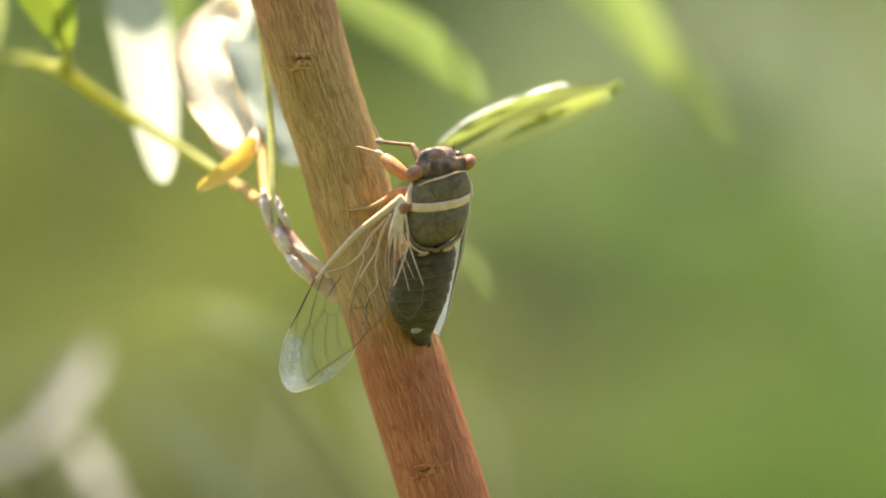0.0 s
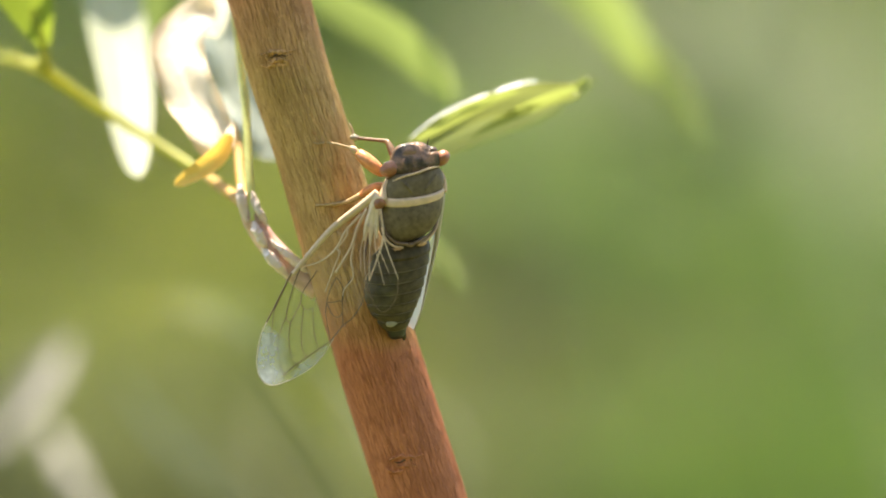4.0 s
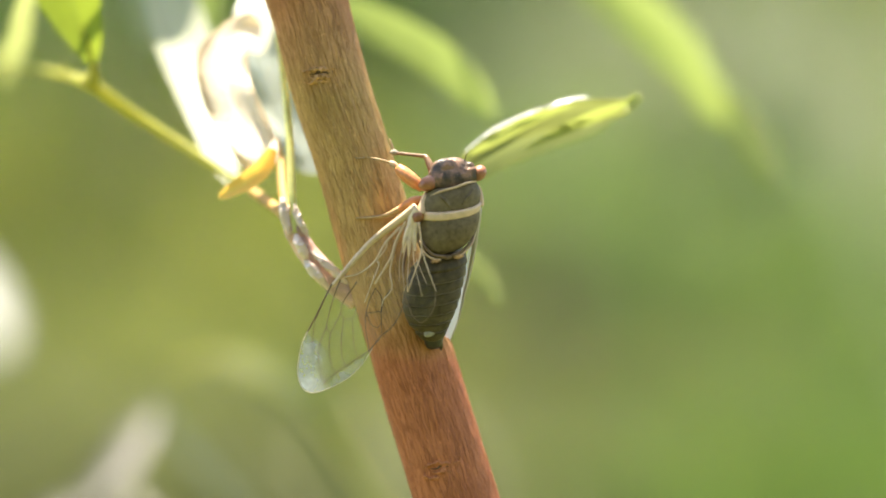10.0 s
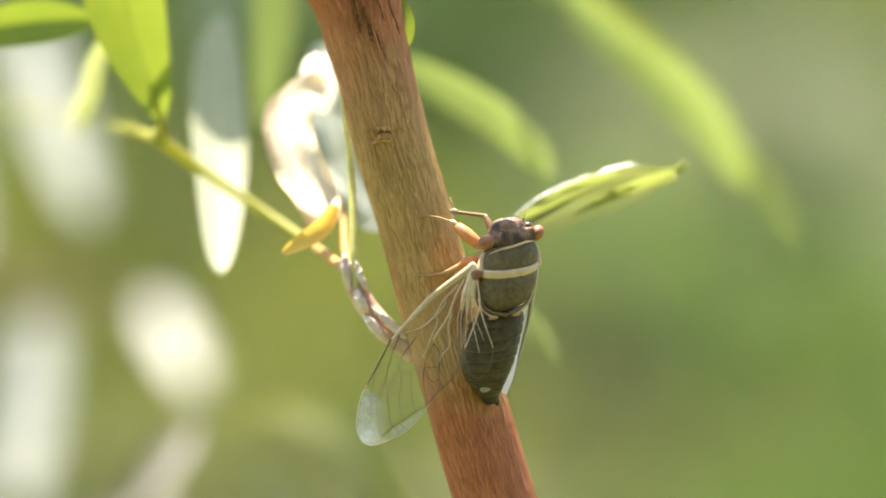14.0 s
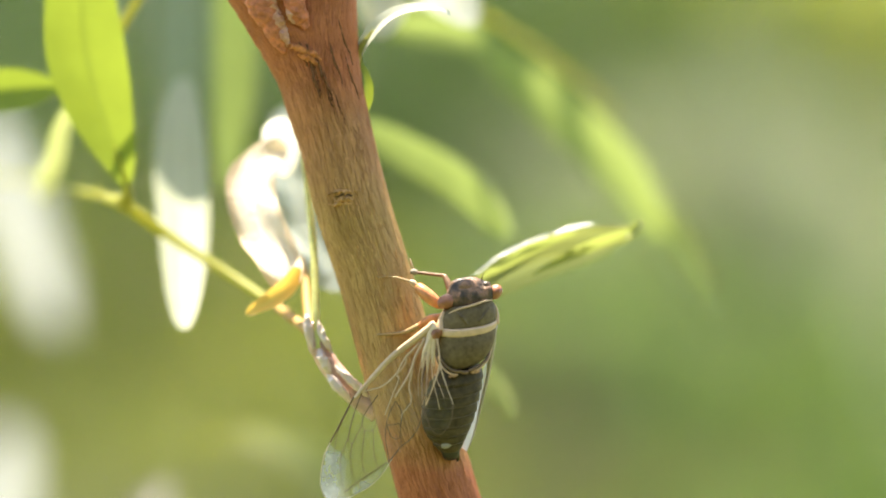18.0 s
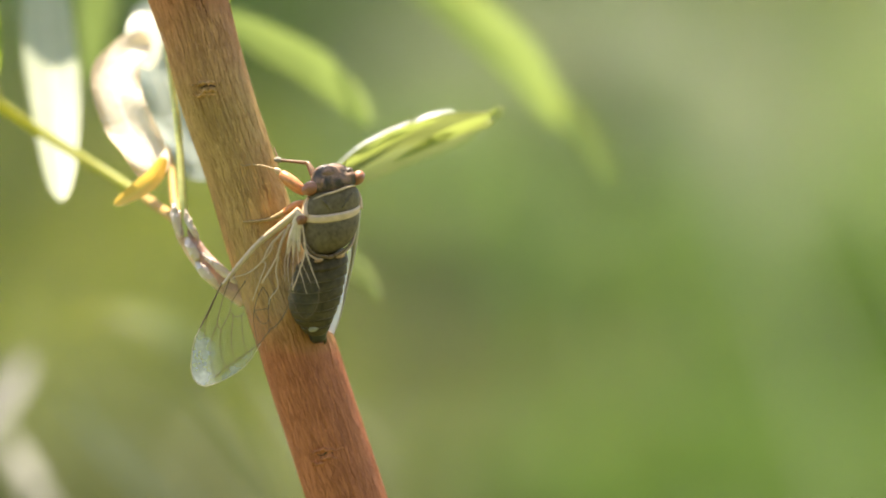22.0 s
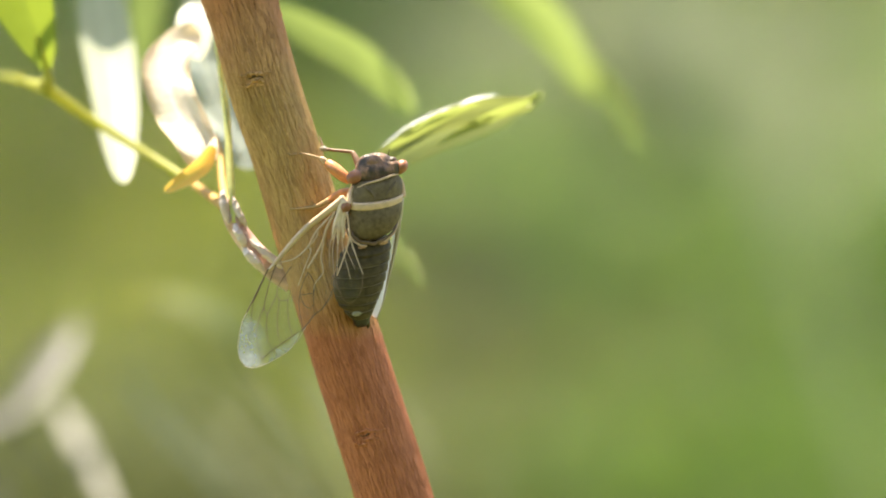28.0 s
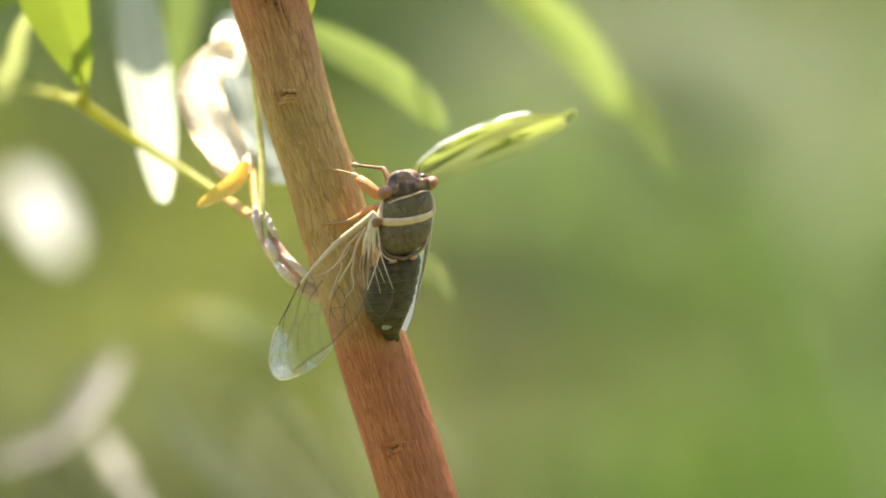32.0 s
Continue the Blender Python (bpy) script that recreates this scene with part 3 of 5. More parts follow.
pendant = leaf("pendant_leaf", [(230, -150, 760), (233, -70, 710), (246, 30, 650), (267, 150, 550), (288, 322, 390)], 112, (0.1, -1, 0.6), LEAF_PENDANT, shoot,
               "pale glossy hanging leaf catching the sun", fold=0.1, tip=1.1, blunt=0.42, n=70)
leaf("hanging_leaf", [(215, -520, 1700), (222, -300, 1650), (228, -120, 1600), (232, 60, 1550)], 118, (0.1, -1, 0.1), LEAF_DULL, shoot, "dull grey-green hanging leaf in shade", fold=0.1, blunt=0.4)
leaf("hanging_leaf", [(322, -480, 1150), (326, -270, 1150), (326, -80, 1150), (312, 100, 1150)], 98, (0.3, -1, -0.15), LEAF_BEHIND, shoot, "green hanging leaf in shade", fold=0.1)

dry = leaf("dry_leaf", [(428, 26, 250), (388, 38, 235), (362, 78, 205), (362, 130, 170), (384, 186, 140), (410, 232, 105), (426, 264, 85), (432, 288, 75)], 108, (-0.1, -1, 0.5), LEAF_DEAD, side_twig,
           "curled dry cream leaf with a yellow tip", curl=0.8, wave=0.3, blunt=0.28, n=40, m=12)
part("yellow_tip", strip([(450, 244, 70), (430, 282, 66), (398, 308, 64), (350, 336, 62)], 40, (0.3, -1, 0.5), curl=0.7, blunt=0.4, n=40), LEAF_YELLOW, dry, "yellowed curled leaf tip")
leaf("blue_grey_leaf", [(420, -60, 440), (425, 40, 400), (450, 130, 365), (495, 220, 335), (530, 290, 310)], 116, (0.1, -1, 0.8), LEAF_SLATE, side_twig,
     "blue-grey glinting leaf beside the stem", fold=0.12, wave=0.35, blunt=0.4)
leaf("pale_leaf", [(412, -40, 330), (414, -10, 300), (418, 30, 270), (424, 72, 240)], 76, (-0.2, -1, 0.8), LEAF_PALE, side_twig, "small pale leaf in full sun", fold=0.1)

# unseen crown leaves, added overhead to shade parts of the leaves below
for q, w in (([(180, -440, 750), (186, -432, 895), (194, -420, 1065)], 230), ([(500, -640, -40), (600, -610, -80), (720, -560, -120)], 200)):
    leaf("leaf", q, w, (0, 0.2, 1), LEAF, sapling, "unseen leaf added overhead to cast shade", fold=0.1, blunt=0.4)

# leaves on the other side of the stem
right_leaf = leaf("leaf", [(660, 395, 60), (740, 312, 130), (806, 258, 160), (880, 211, 178), (955, 186, 190), (1025, 172, 200), (1076, 166, 208), (1102, 152, 212)], 46, (0.0, -0.99, 0.02), LEAF_OLIVE, sapling,
                  "bright green curved leaf behind the insect", fold=0.12, blunt=0.5, tip=1.5, wave=0.14, to=(0.1, -0.95, -0.3), n=60)
# bright strips laid on the dull blade, sunlight put in as colour
part("near_lit_patch", strip([(800, 254, 150), (847, 226, 154), (890, 200, 160), (934, 180, 166), (984, 164, 172)], 26, (0.0, -0.85, -0.5), fold=0.1, blunt=0.6), LEAF_LIT, right_leaf, "bright green strip for sunlight through the blade")
part("far_lit_patch", strip([(896, 250, 172), (940, 224, 172), (1004, 193, 174), (1052, 174, 178), (1092, 158, 182)], 25, (0.05, -0.85, -0.5), fold=0.1, blunt=0.6, tip=1.3), LEAF_LIT, right_leaf, "bright green strip for sunlight through the blade")
# pale strips added along the upper edge in place of its glint
part("margin", strip([(786, 252, 140), (822, 222, 150), (856, 201, 158), (900, 181, 166), (934, 167, 172)], 7.5, (-0.1, -0.62, 0.78), blunt=0.5, fold=0.2, wave=0.3), LEAF_GREY, right_leaf, "pale strip for the glint on the upper edge")
part("margin", strip([(938, 169, 176), (962, 159, 180), (990, 151, 184), (1020, 147, 188)], 9, (-0.1, -0.62, 0.78), blunt=0.5, fold=0.2, wave=0.3), LEAF_GREY, right_leaf, "pale strip for the glint on the upper edge")
part("curled_tip", strip([(1078, 166, 200), (1096, 158, 198), (1106, 147, 200), (1104, 138, 206)], 26, (0.3, -0.8, 0.5), curl=0.45, blunt=0.4), LEAF_LIT, right_leaf, "curled leaf tip")
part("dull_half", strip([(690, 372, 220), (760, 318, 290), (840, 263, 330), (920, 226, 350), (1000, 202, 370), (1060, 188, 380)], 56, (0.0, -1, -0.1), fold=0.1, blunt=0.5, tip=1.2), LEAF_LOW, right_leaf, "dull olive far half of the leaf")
leaf("leaf", [(560, -30, 900), (640, 14, 890), (735, 66, 890), (806, 124, 900), (850, 182, 920)], 80, (-0.2, -1, -0.15), LEAF_BEHIND, sapling, "green leaf arching behind the stem", fold=0.15, blunt=0.45)
arch_twig = part("arching_twig", tubes([(530, -330, 60, 9), (640, -320, 600, 9), (760, -262, 1000, 8), (880, -190, 1300, 7), (1000, -100, 1450, 6), (1060, -40, 1500, 5)], n=24), SHOOT, sapling, "arching green twig", origin=at(530, -330, 60))
arch_leaf = leaf("leaf", [(862, -165, 1550), (960, -85, 1540), (1065, 5, 1530), (1145, 85, 1530), (1210, 195, 1540)], 110, (-0.3, -1, 0.1), LEAF_ARCH, arch_twig, "long arching bright green leaf", fold=0.22, blunt=0.42)
tail_leaf = leaf("leaf", [(1150, 95, 1600), (1210, 150, 1600), (1260, 215, 1600), (1304, 300, 1600)], 66, (-0.3, -1, 0.3), LEAF_SOFT, arch_twig, "slim green leaf in light shade", fold=0.12)
leaf("leaf", [(600, -216, 1400), (680, -214, 1400), (760, -200, 1400), (850, -160, 1400)], 66, (0, -1, -0.1), LEAF_ARCH, arch_twig, "green leaf on the arching twig", fold=0.2)
# two leaves added out of view to throw shade on the arching leaf
arch_shade = part("shading_spray", strip([(905, -330, 1480), (925, -330, 1570), (945, -330, 1660)], 56, (0, 0.2, 1), blunt=0.4), LEAF_DARK, arch_twig, "unseen leaf added to shade the arching leaf")
arch_shade_top = part("shading_spray", strip([(790, -420, 1440), (800, -420, 1580), (812, -420, 1720)], 130, (0, 0.2, 1), blunt=0.4), LEAF_DARK, arch_twig, "unseen leaf added to shade the arching leaf")
low_leaf = leaf("leaf", [(740, 405, 760), (792, 434, 740), (838, 480, 720), (870, 530, 700)], 54, (-0.3, -1, -0.3), LEAF_LOW, sapling, "small green leaf below the insect", fold=0.2)
young = part("young_shoot", tubes([(540, -110, 30, 8), (556, -150, 4, 9), (566, -180, -8, 7), (590, -214, -8, 4)], n=20, seg=10), SHOOT, sapling, "young pale green shoot beside the fork")
leaf("leaf", [(556, -160, 0), (572, -120, -4), (577, -84, -2), (568, -44, 0)], 30, (0.6, -1, 0.2), LEAF, young, "tiny green leaf", fold=0.2)
leaf("leaf", [(556, -150, 0), (572, -188, -10), (602, -226, -12), (636, -248, -12), (680, -257, -12), (722, -255, -10), (736, -242, -8)], 32, (0.1, -0.7, 0.8), LEAF_PALE, young, "pale folded young leaf", fold=0.35, blunt=0.7, tip=0.8, to=(0.1, -0.7, 0.9), n=40)
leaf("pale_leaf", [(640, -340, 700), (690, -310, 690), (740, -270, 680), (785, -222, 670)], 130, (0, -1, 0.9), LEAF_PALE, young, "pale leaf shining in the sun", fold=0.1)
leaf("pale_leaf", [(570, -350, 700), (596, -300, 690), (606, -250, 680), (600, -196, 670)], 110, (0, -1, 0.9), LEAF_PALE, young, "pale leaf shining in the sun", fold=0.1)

# ---- the cicada ----
MID = at(762, 440, -95)
cicada = thing("cicada", MID, "dark cicada with red eyes and cream collar on the stem", "cicada")
AX = Vector((0.118, -0.12, 0.985)).normalized()     # towards the head
LAT = Vector((0.94, 0.30, 0.16)).normalized()        # towards its right side, turned a little away
DOR = LAT.cross(AX).normalized()
DOR = -DOR if DOR.y > 0 else DOR


def body(l, x=0.0, h=0.0):
    return MID + (AX * l + LAT * x + DOR * h) * STEP


def loft(sections, seg=28, power=2.0, sag=0.0, n=None):
    """A closed shell through sections (l, half width, height above, depth below, middle height, sideways shift); sag bows each ring towards the tail at the sides."""
    bm = bmesh.new()
    rows = []
    for q in spline(sections, n or len(sections) * 4):
        l, w, up, dn, mid = q[:5]
        off = q[5] if len(q) > 5 else 0.0
        row = []
        for j in range(seg):
            g = 2 * math.pi * j / seg
            c, s = math.cos(g), math.sin(g)
            x = w * math.copysign(abs(c) ** (2 / power), c)
            y = (up if s > 0 else dn) * math.copysign(abs(s) ** (2 / power), s)
            row.append(bm.verts.new(body(l + sag * (1 - abs(c) ** 2) * (1 if s > 0 else 0), x + off, mid + y)))
        rows.append(row)
    for x, y in zip(rows, rows[1:]):
        for j in range(seg):
            bm.faces.new((x[j], x[(j + 1) % seg], y[(j + 1) % seg], y[j]))
    bm.faces.new(rows[0][::-1])
    bm.faces.new(rows[-1])
    return bm


def blob(l, x, h, rl, rx, rh, seg=20):
    bm = bmesh.new()
    bmesh.ops.create_uvsphere(bm, u_segments=seg, v_segments=seg // 2 + 2, radius=1)
    for q in bm.verts:
        q.co = body(l + q.co.z * rl, x + q.co.x * rx, h + q.co.y * rh)
    return bm


def ridge(pts, n=14, seg=8, flat=1.0):
    """A tube in the insect's own space: points (l, x, h, radius)."""
    bm = bmesh.new()
    rows = []
    line = spline(pts, n)
    for i, q in enumerate(line):
        u = body(*line[min(i + 1, n - 1)][:3]) - body(*line[max(i - 1, 0)][:3])
        u.normalize()
        s = u.cross(DOR)
        s = s.normalized() if s.length > 1e-4 else LAT
        w = s.cross(u)
        rows.append([bm.verts.new(body(*q[:3]) + (s * math.cos(g) + w * flat * math.sin(g)) * q[3] * STEP) for g in (2 * math.pi * j / seg for j in range(seg))])
    for x, y in zip(rows, rows[1:]):
        for j in range(seg):
            bm.faces.new((x[j], x[(j + 1) % seg], y[(j + 1) % seg], y[j]))
    bm.faces.new(rows[0][::-1])
    bm.faces.new(rows[-1])
    return bm


head = part("head", loft([(128, 40, 23, 24, 2, 0), (138, 48, 25, 26, 2, 0), (150, 47, 24, 26, 2, -1), (161, 41, 20, 24, 0, -4), (171, 32, 15, 18, -2, -9), (177, 24, 10, 12, -4, -12), (180, 15, 5, 6, -5, -13)], 36, 2.5), HEAD, cicada, "blackish head with rusty marks")
part("face_bump", rough(blob(164, -15, 7, 15, 20, 12), 0.0001, 1500), HEAD, head, "shiny swollen black forehead")
for x in (-47.5, 49):
    part("eye", blob(141 if x < 0 else 145, x, 6, 14.5, 19 if x < 0 else 14, 15.5), EYE, head, "rounded reddish brown compound eye")
for x in (-26, 27):
    part("cheek", rough(blob(149, x, 12, 13, 15, 12), 0.00012, 1500), CHEEK if x < 0 else HEAD, head, "rusty patch beside the eye")
    part("brow", rough(blob(161, x * 0.95, 8, 9, 11, 9), 0.00012, 1500), HEAD, head, "brown brow ridge")
for x in (-7, 0.5, 8):
    part("ocellus", blob(149 + (4 if abs(x) < 2 else 0), x, 25, 1.6, 1.6, 1.6, 10), LEG_BROWN, head, "tiny red simple eye")
for x in (18,):
    part("antenna", ridge([(172, x, 6, 1.2), (180, x * 1.06, 6, 0.8), (187, x * 1.15, 5, 0.4)], 8), SHELL_BLACK, head, "short dark bristle")
pronotum = part("pronotum", loft([(90, 57, 40, 34, 0), (106, 57, 39, 34, 0), (120, 52, 34, 31, 2), (131, 44, 27, 27, 3)], 32, 2.3), SHELL, cicada, "dark olive-brown front shield")
part("front_line", ridge([(120, -45, 20, 1.2), (127, -30, 29, 1.8), (131, -4, 33, 2.2), (135, 20, 30, 2.2), (132, 42, 14, 1.6)], 26), CREAM, pronotum, "thin cream line behind the head")
for x in (-1, 1):
    part("groove_ridge", ridge([(97, x * 12, 38, 3), (110, x * 22, 36, 3.5), (122, x * 34, 27, 3)]), SHELL, pronotum)
part("collar", loft([(77, 55, 40, 34, 1), (80, 59.5, 44, 36, 0), (90, 60, 44.5, 36, 0), (93, 57, 42, 35, 0)], 40, 2.3, sag=-5), CREAM, cicada, "cream collar band across the back")
part("collar_side", ridge([(88, -58, 18, 8), (104, -57, 12, 6), (122, -51, 8, 3)], 12), CREAM, cicada, "cream side edge of the shield")
part("collar_side", ridge([(84, 58, 14, 6), (104, 57, 10, 4), (122, 51, 6, 2)], 12), CREAM, cicada, "cream side edge of the shield")
meso = part("mesonotum", loft([(9, 24, 30, 34, 0, -4), (17, 41, 39, 36, 0, -2), (35, 53, 46, 38, 0, 1), (56, 57, 47, 38, 0, 2), (76, 58, 42, 36, 0, 1), (88, 56, 36, 34, 0, 0)], 36, 2.3), SHELL, cicada, "smooth dark grey-brown mid back")
for x in (-1, 1):
    part("back_stripe", ridge([(82, x * 10, 41.2, 0.8), (60, x * 13, 45.2, 0.9), (44, x * 8, 46, 0.5)]), SHELL, meso)
    part("cross_arm", ridge([(42, x * 52, 16, 1.8), (24, -2 + x * 43, 30, 2.4), (11, -4 + x * 26, 38, 2.8), (6, -4 + x * 6, 42, 3.2)], 22), CROSS, meso, "brown ridge of the cross behind the back")
    part("cross_line", ridge([(38, x * 54, 14, 1.2), (19, -2 + x * 46, 28, 1.7), (6, -4 + x * 30, 37, 1.9), (1, -4 + x * 14, 41, 1.4)], 22), CREAM, meso, "thin cream edge of the cross")
    part("cross_pad", rough(blob(1, -4 + x * 22, 37, 5, 10, 4.5), 0.0002, 1500), PAD, meso, "tan pad of the cross")
part("cross_boss", blob(4, -4, 41, 4, 8, 4), CROSS, meso)

# abdomen: overlapping rings down to the dark tip
widths = [(4, 42, 34, 0), (-18, 51, 40, -6), (-40, 53, 42, -9.5), (-60, 53.5, 42, -12), (-80, 52, 41, -12.5), (-99, 47.5, 38, -11.5), (-117, 40, 34, -9.5), (-134, 30, 28, -5), (-150, 22, 21, -1)]
for i in range(len(widths) - 1):
    (l0, w0, h0, x0), (l1, w1, h1, x1) = widths[i], widths[i + 1]
    part("abdomen_ring", loft([(l0 + 3, w0 * 0.95, h0 * 0.95, h0 * 0.8, 0, x0), (l0 - 3, w0, h0, h0 * 0.8, 0, x0), (l1 + 2, w1 * 1.03 + 0.8, h1 * 1.03 + 0.8, h1 * 0.84, 0, x1), (l1 - 1, w1 * 0.93, h1 * 0.93, h1 * 0.8, 0, x1)], 32, 2.2, sag=-4, n=9),
         SHELL_BLACK, cicada, "dark abdomen ring")
    if 0 < i < len(widths) - 2:
        # the thin pale rear edge of the ring, drawn across the back
        part("ring_edge", ridge([(l1 + 1.5 - 4 * (1 - math.cos(g) ** 2), x1 + (w1 * 1.03 + 1) * math.copysign(abs(math.cos(g)) ** 0.91, math.cos(g)), (h1 * 1.03 + 1) * abs(math.sin(g)) ** 0.91, 0.75) for g in (math.pi * k / 12 for k in range(1, 12))], 40, 6), RING_EDGE, cicada)
part("abdomen_tip", loft([(-146, 22, 22, 18, 0, -1), (-156, 18, 18, 14, 0, 2), (-167, 15, 14, 11, -2, 5), (-173, 10, 8, 6, -4, 7)], 24, 2.1), TIP_BLACK, cicada, "black pointed tail tip")
part("tail_spine", ridge([(-160, 14, 4, 5), (-171, 18, 2, 4), (-178, 19, 0, 1.5)], 8), SHELL_BLACK, cicada)
part("white_patch", rough(blob(-136, -16, 24, 8, 12, 6.5), 0.0001, 1500), WHITE_SPOT, cicada, "white waxy patch at the tail")
part("underside", loft([(-130, 20, 4, 22, -14), (-60, 34, 4, 28, -16), (20, 36, 4, 32, -16), (90, 40, 4, 34, -14), (140, 26, 4, 24, -8)], 24, 2.0), SHELL, cicada, "dark brown underside")


# wings: veins on a thin film
def wing_d(a):
    return -146 + max(0, 745 - a) * 0.26


def wing_at(x, y):
    """From the wing's own sheet to the plan grid."""
    a, b = 480 + x / 2.62, 340 + y / 2.62
    return a, b, wing_d(a)


def film(outline, n=60, drop=0.0, bow=6.0):
    bm = bmesh.new()
    ring = spline([wing_at(*q) for q in outline] + [wing_at(*outline[0])], n)[:-1]
    c = sum(ring) / len(ring)
    rows = []
    for k in (0.02, 0.25, 0.5, 0.75, 1.0):
        rows.append([bm.verts.new(at(*(c + (q - c) * k - np.array([0, 0, bow * (1 - k * k) - drop])))) for q in ring])
    for x, y in zip(rows, rows[1:]):
        for j in range(len(x)):
            bm.faces.new((x[j], x[(j + 1) % len(x)], y[(j + 1) % len(x)], y[j]))
    bm.faces.new(rows[0])
    return bm


def vein(parent, mat, r0, r1, *pts, drop=0.0):
    n = len(pts)
    line = [(*wing_at(*q)[:2], wing_at(*q)[2] - 3 + drop, r0 + (r1 - r0) * i / (n - 1)) for i, q in enumerate(pts)]
    return part("vein", tubes(line, n=8 * n - 6, seg=6), mat, parent)


forewing = part("forewing", film([(600, 60), (440, 170), (300, 310), (200, 410), (110, 580), (55, 690), (36, 830), (60, 905), (115, 930), (200, 905), (290, 850), (350, 790), (400, 712), (470, 640), (530, 570), (570, 470), (600, 300), (625, 150)], 90, drop=2), FILM, cicada, "clear left forewing spread over the stem with dark veins", origin=at(*wing_at(600, 60)))
# milky films over the tip and hind rim stand in for reflected sky
part("wing_sheen", film([(85, 640), (60, 700), (44, 830), (66, 898), (115, 922), (195, 898), (240, 862), (205, 800), (190, 730), (150, 690)], 60, drop=-1), FILM_SHEEN, forewing, "wing tip with the sky sheen in its tint")
part("wing_sheen", film([(195, 900), (250, 872), (290, 848), (350, 788), (398, 714), (372, 728), (330, 768), (275, 806), (215, 850)], 60, drop=-1, bow=1.0), FILM_RIM_SHEEN, forewing, "thin hind edge of the wing with the sky sheen in its tint")
part("costa", tubes([(*wing_at(x, y), r) for x, y, r in ((612, 28, 8.6), (540, 84, 7.6), (400, 192, 6.0), (290, 312, 5.2), (222, 395, 4.2), (200, 414, 2.2))], n=30, seg=10), VEIN_CREAM, forewing, "thick cream leading edge of the wing")
for r0, r1, pts in (
        (2.6, 2.0, ((205, 400), (170, 470), (115, 580), (88, 630))),
        (1.7, 1.3, ((245, 380), (212, 470), (180, 600), (198, 640))),
        (1.3, 0.9, ((198, 640), (192, 710), (206, 800), (240, 850))),
        (1.4, 0.9, ((195, 420), (140, 540), (122, 590), (108, 700), (90, 830))),
        (1.3, 0.8, ((182, 600), (150, 680), (140, 740), (150, 830), (165, 880))),
        (1.0, 0.8, ((104, 705), (122, 722), (140, 735))),
        (1.5, 1.2, ((325, 390), (258, 490), (245, 545), (198, 640))),
        (1.3, 1.0, ((245, 545), (260, 570), (250, 680), (256, 760), (275, 795))),
        (1.2, 1.0, ((260, 570), (305, 565), (322, 515)))):
    vein(forewing, VEIN_BROWN, r0 * 0.64, r1 * 0.64, *pts)
for r0, r1, pts in (
        (1.2, 0.9, ((305, 565), (310, 680), (330, 755))),
        (1.2, 1.0, ((370, 540), (405, 538), (440, 540), (445, 640))),
        (1.2, 0.9, ((415, 420), (385, 480), (370, 540), (366, 600), (385, 715))),
        (1.2, 1.0, ((415, 420), (445, 470), (440, 540))),
        (1.2, 1.0, ((372, 545), (395, 595), (425, 610), (442, 590))),
        (1.5, 1.3, ((165, 880), (215, 838), (275, 795), (330, 758), (390, 715), (448, 645), (490, 612), (530, 550), (555, 480))),
        (1.2, 1.0, ((490, 425), (458, 470), (442, 540))),
        (1.1, 0.9, ((545, 440), (560, 480), (590, 530)))):
    vein(forewing, VEIN_BROWN, r0 * 0.64, r1 * 0.64, *pts)
for r0, r1, pts in (
        (3.4, 1.6, ((535, 125), (460, 205), (415, 285), (345, 345), (255, 372))),
        (2.2, 1.2, ((415, 285), (430, 310), (400, 390), (362, 490))),
        (4.2, 2.6, ((560, 100), (515, 190), (485, 280), (412, 400))),
        (2.2, 1.4, ((500, 262), (484, 340), (494, 420), (455, 475), (445, 510))),
        (2.4, 1.2, ((470, 185), (462, 230), (418, 290)))):
    vein(forewing, VEIN_CREAM, r0 * 0.78, r1 * 0.8, *pts)
vein(forewing, VEIN_PALE, 0.8, 0.6, (88, 630), (58, 700), (40, 820), (62, 900), (115, 926), (200, 900), (290, 850), (350, 790), (400, 712))
part("wing_root", tubes([(*wing_at(620, 40), 13), (*wing_at(600, 80), 11), (*wing_at(582, 140), 8), (*wing_at(568, 210), 3)], n=14, seg=12, flat=0.7), HINGE, forewing, "shiny cream wing hinge")
for q in ([(600, 76, 8), (562, 170, 6), (546, 250, 2)], [(594, 96, 7), (580, 190, 5), (574, 270, 1.5)], [(606, 90, 6), (602, 180, 4), (606, 240, 1.5)]):
    part("wing_root", tubes([(*wing_at(x, y), r) for x, y, r in q], n=14, seg=10), HINGE, forewing)
part("wing_knob", tubes([(*wing_at(600, 66), 9), (*wing_at(622, 78), 13), (*wing_at(636, 92), 7)], n=8, seg=12), RUSTY, forewing, "rusty knob at the wing hinge")

hindwing = part("hindwing", film([(600, 130), (520, 260), (520, 380), (545, 450), (575, 525), (625, 588), (680, 555), (706, 440), (668, 330), (630, 150)], 60, drop=8), FILM_HIND, cicada, "clear left hindwing lying under the forewing", origin=at(*wing_at(600, 130)))
for r0, r1, pts in (
        (1.6, 0.9, ((565, 170), (532, 280), (530, 390))),
        (1.6, 0.9, ((570, 175), (546, 300), (553, 435))),
        (1.6, 0.9, ((580, 185), (573, 300), (568, 440))),
        (3.0, 1.6, ((622, 100), (636, 230), (605, 340), (568, 440))),
        (1.6, 0.8, ((595, 190), (602, 300), (640, 460))),
        (2.0, 1.2, ((638, 240), (668, 330), (706, 432))),
        (1.2, 0.7, ((612, 280), (636, 340), (662, 400)))):
    vein(hindwing, VEIN_CREAM, r0 * 0.62, r1 * 0.6, *pts, drop=-6)
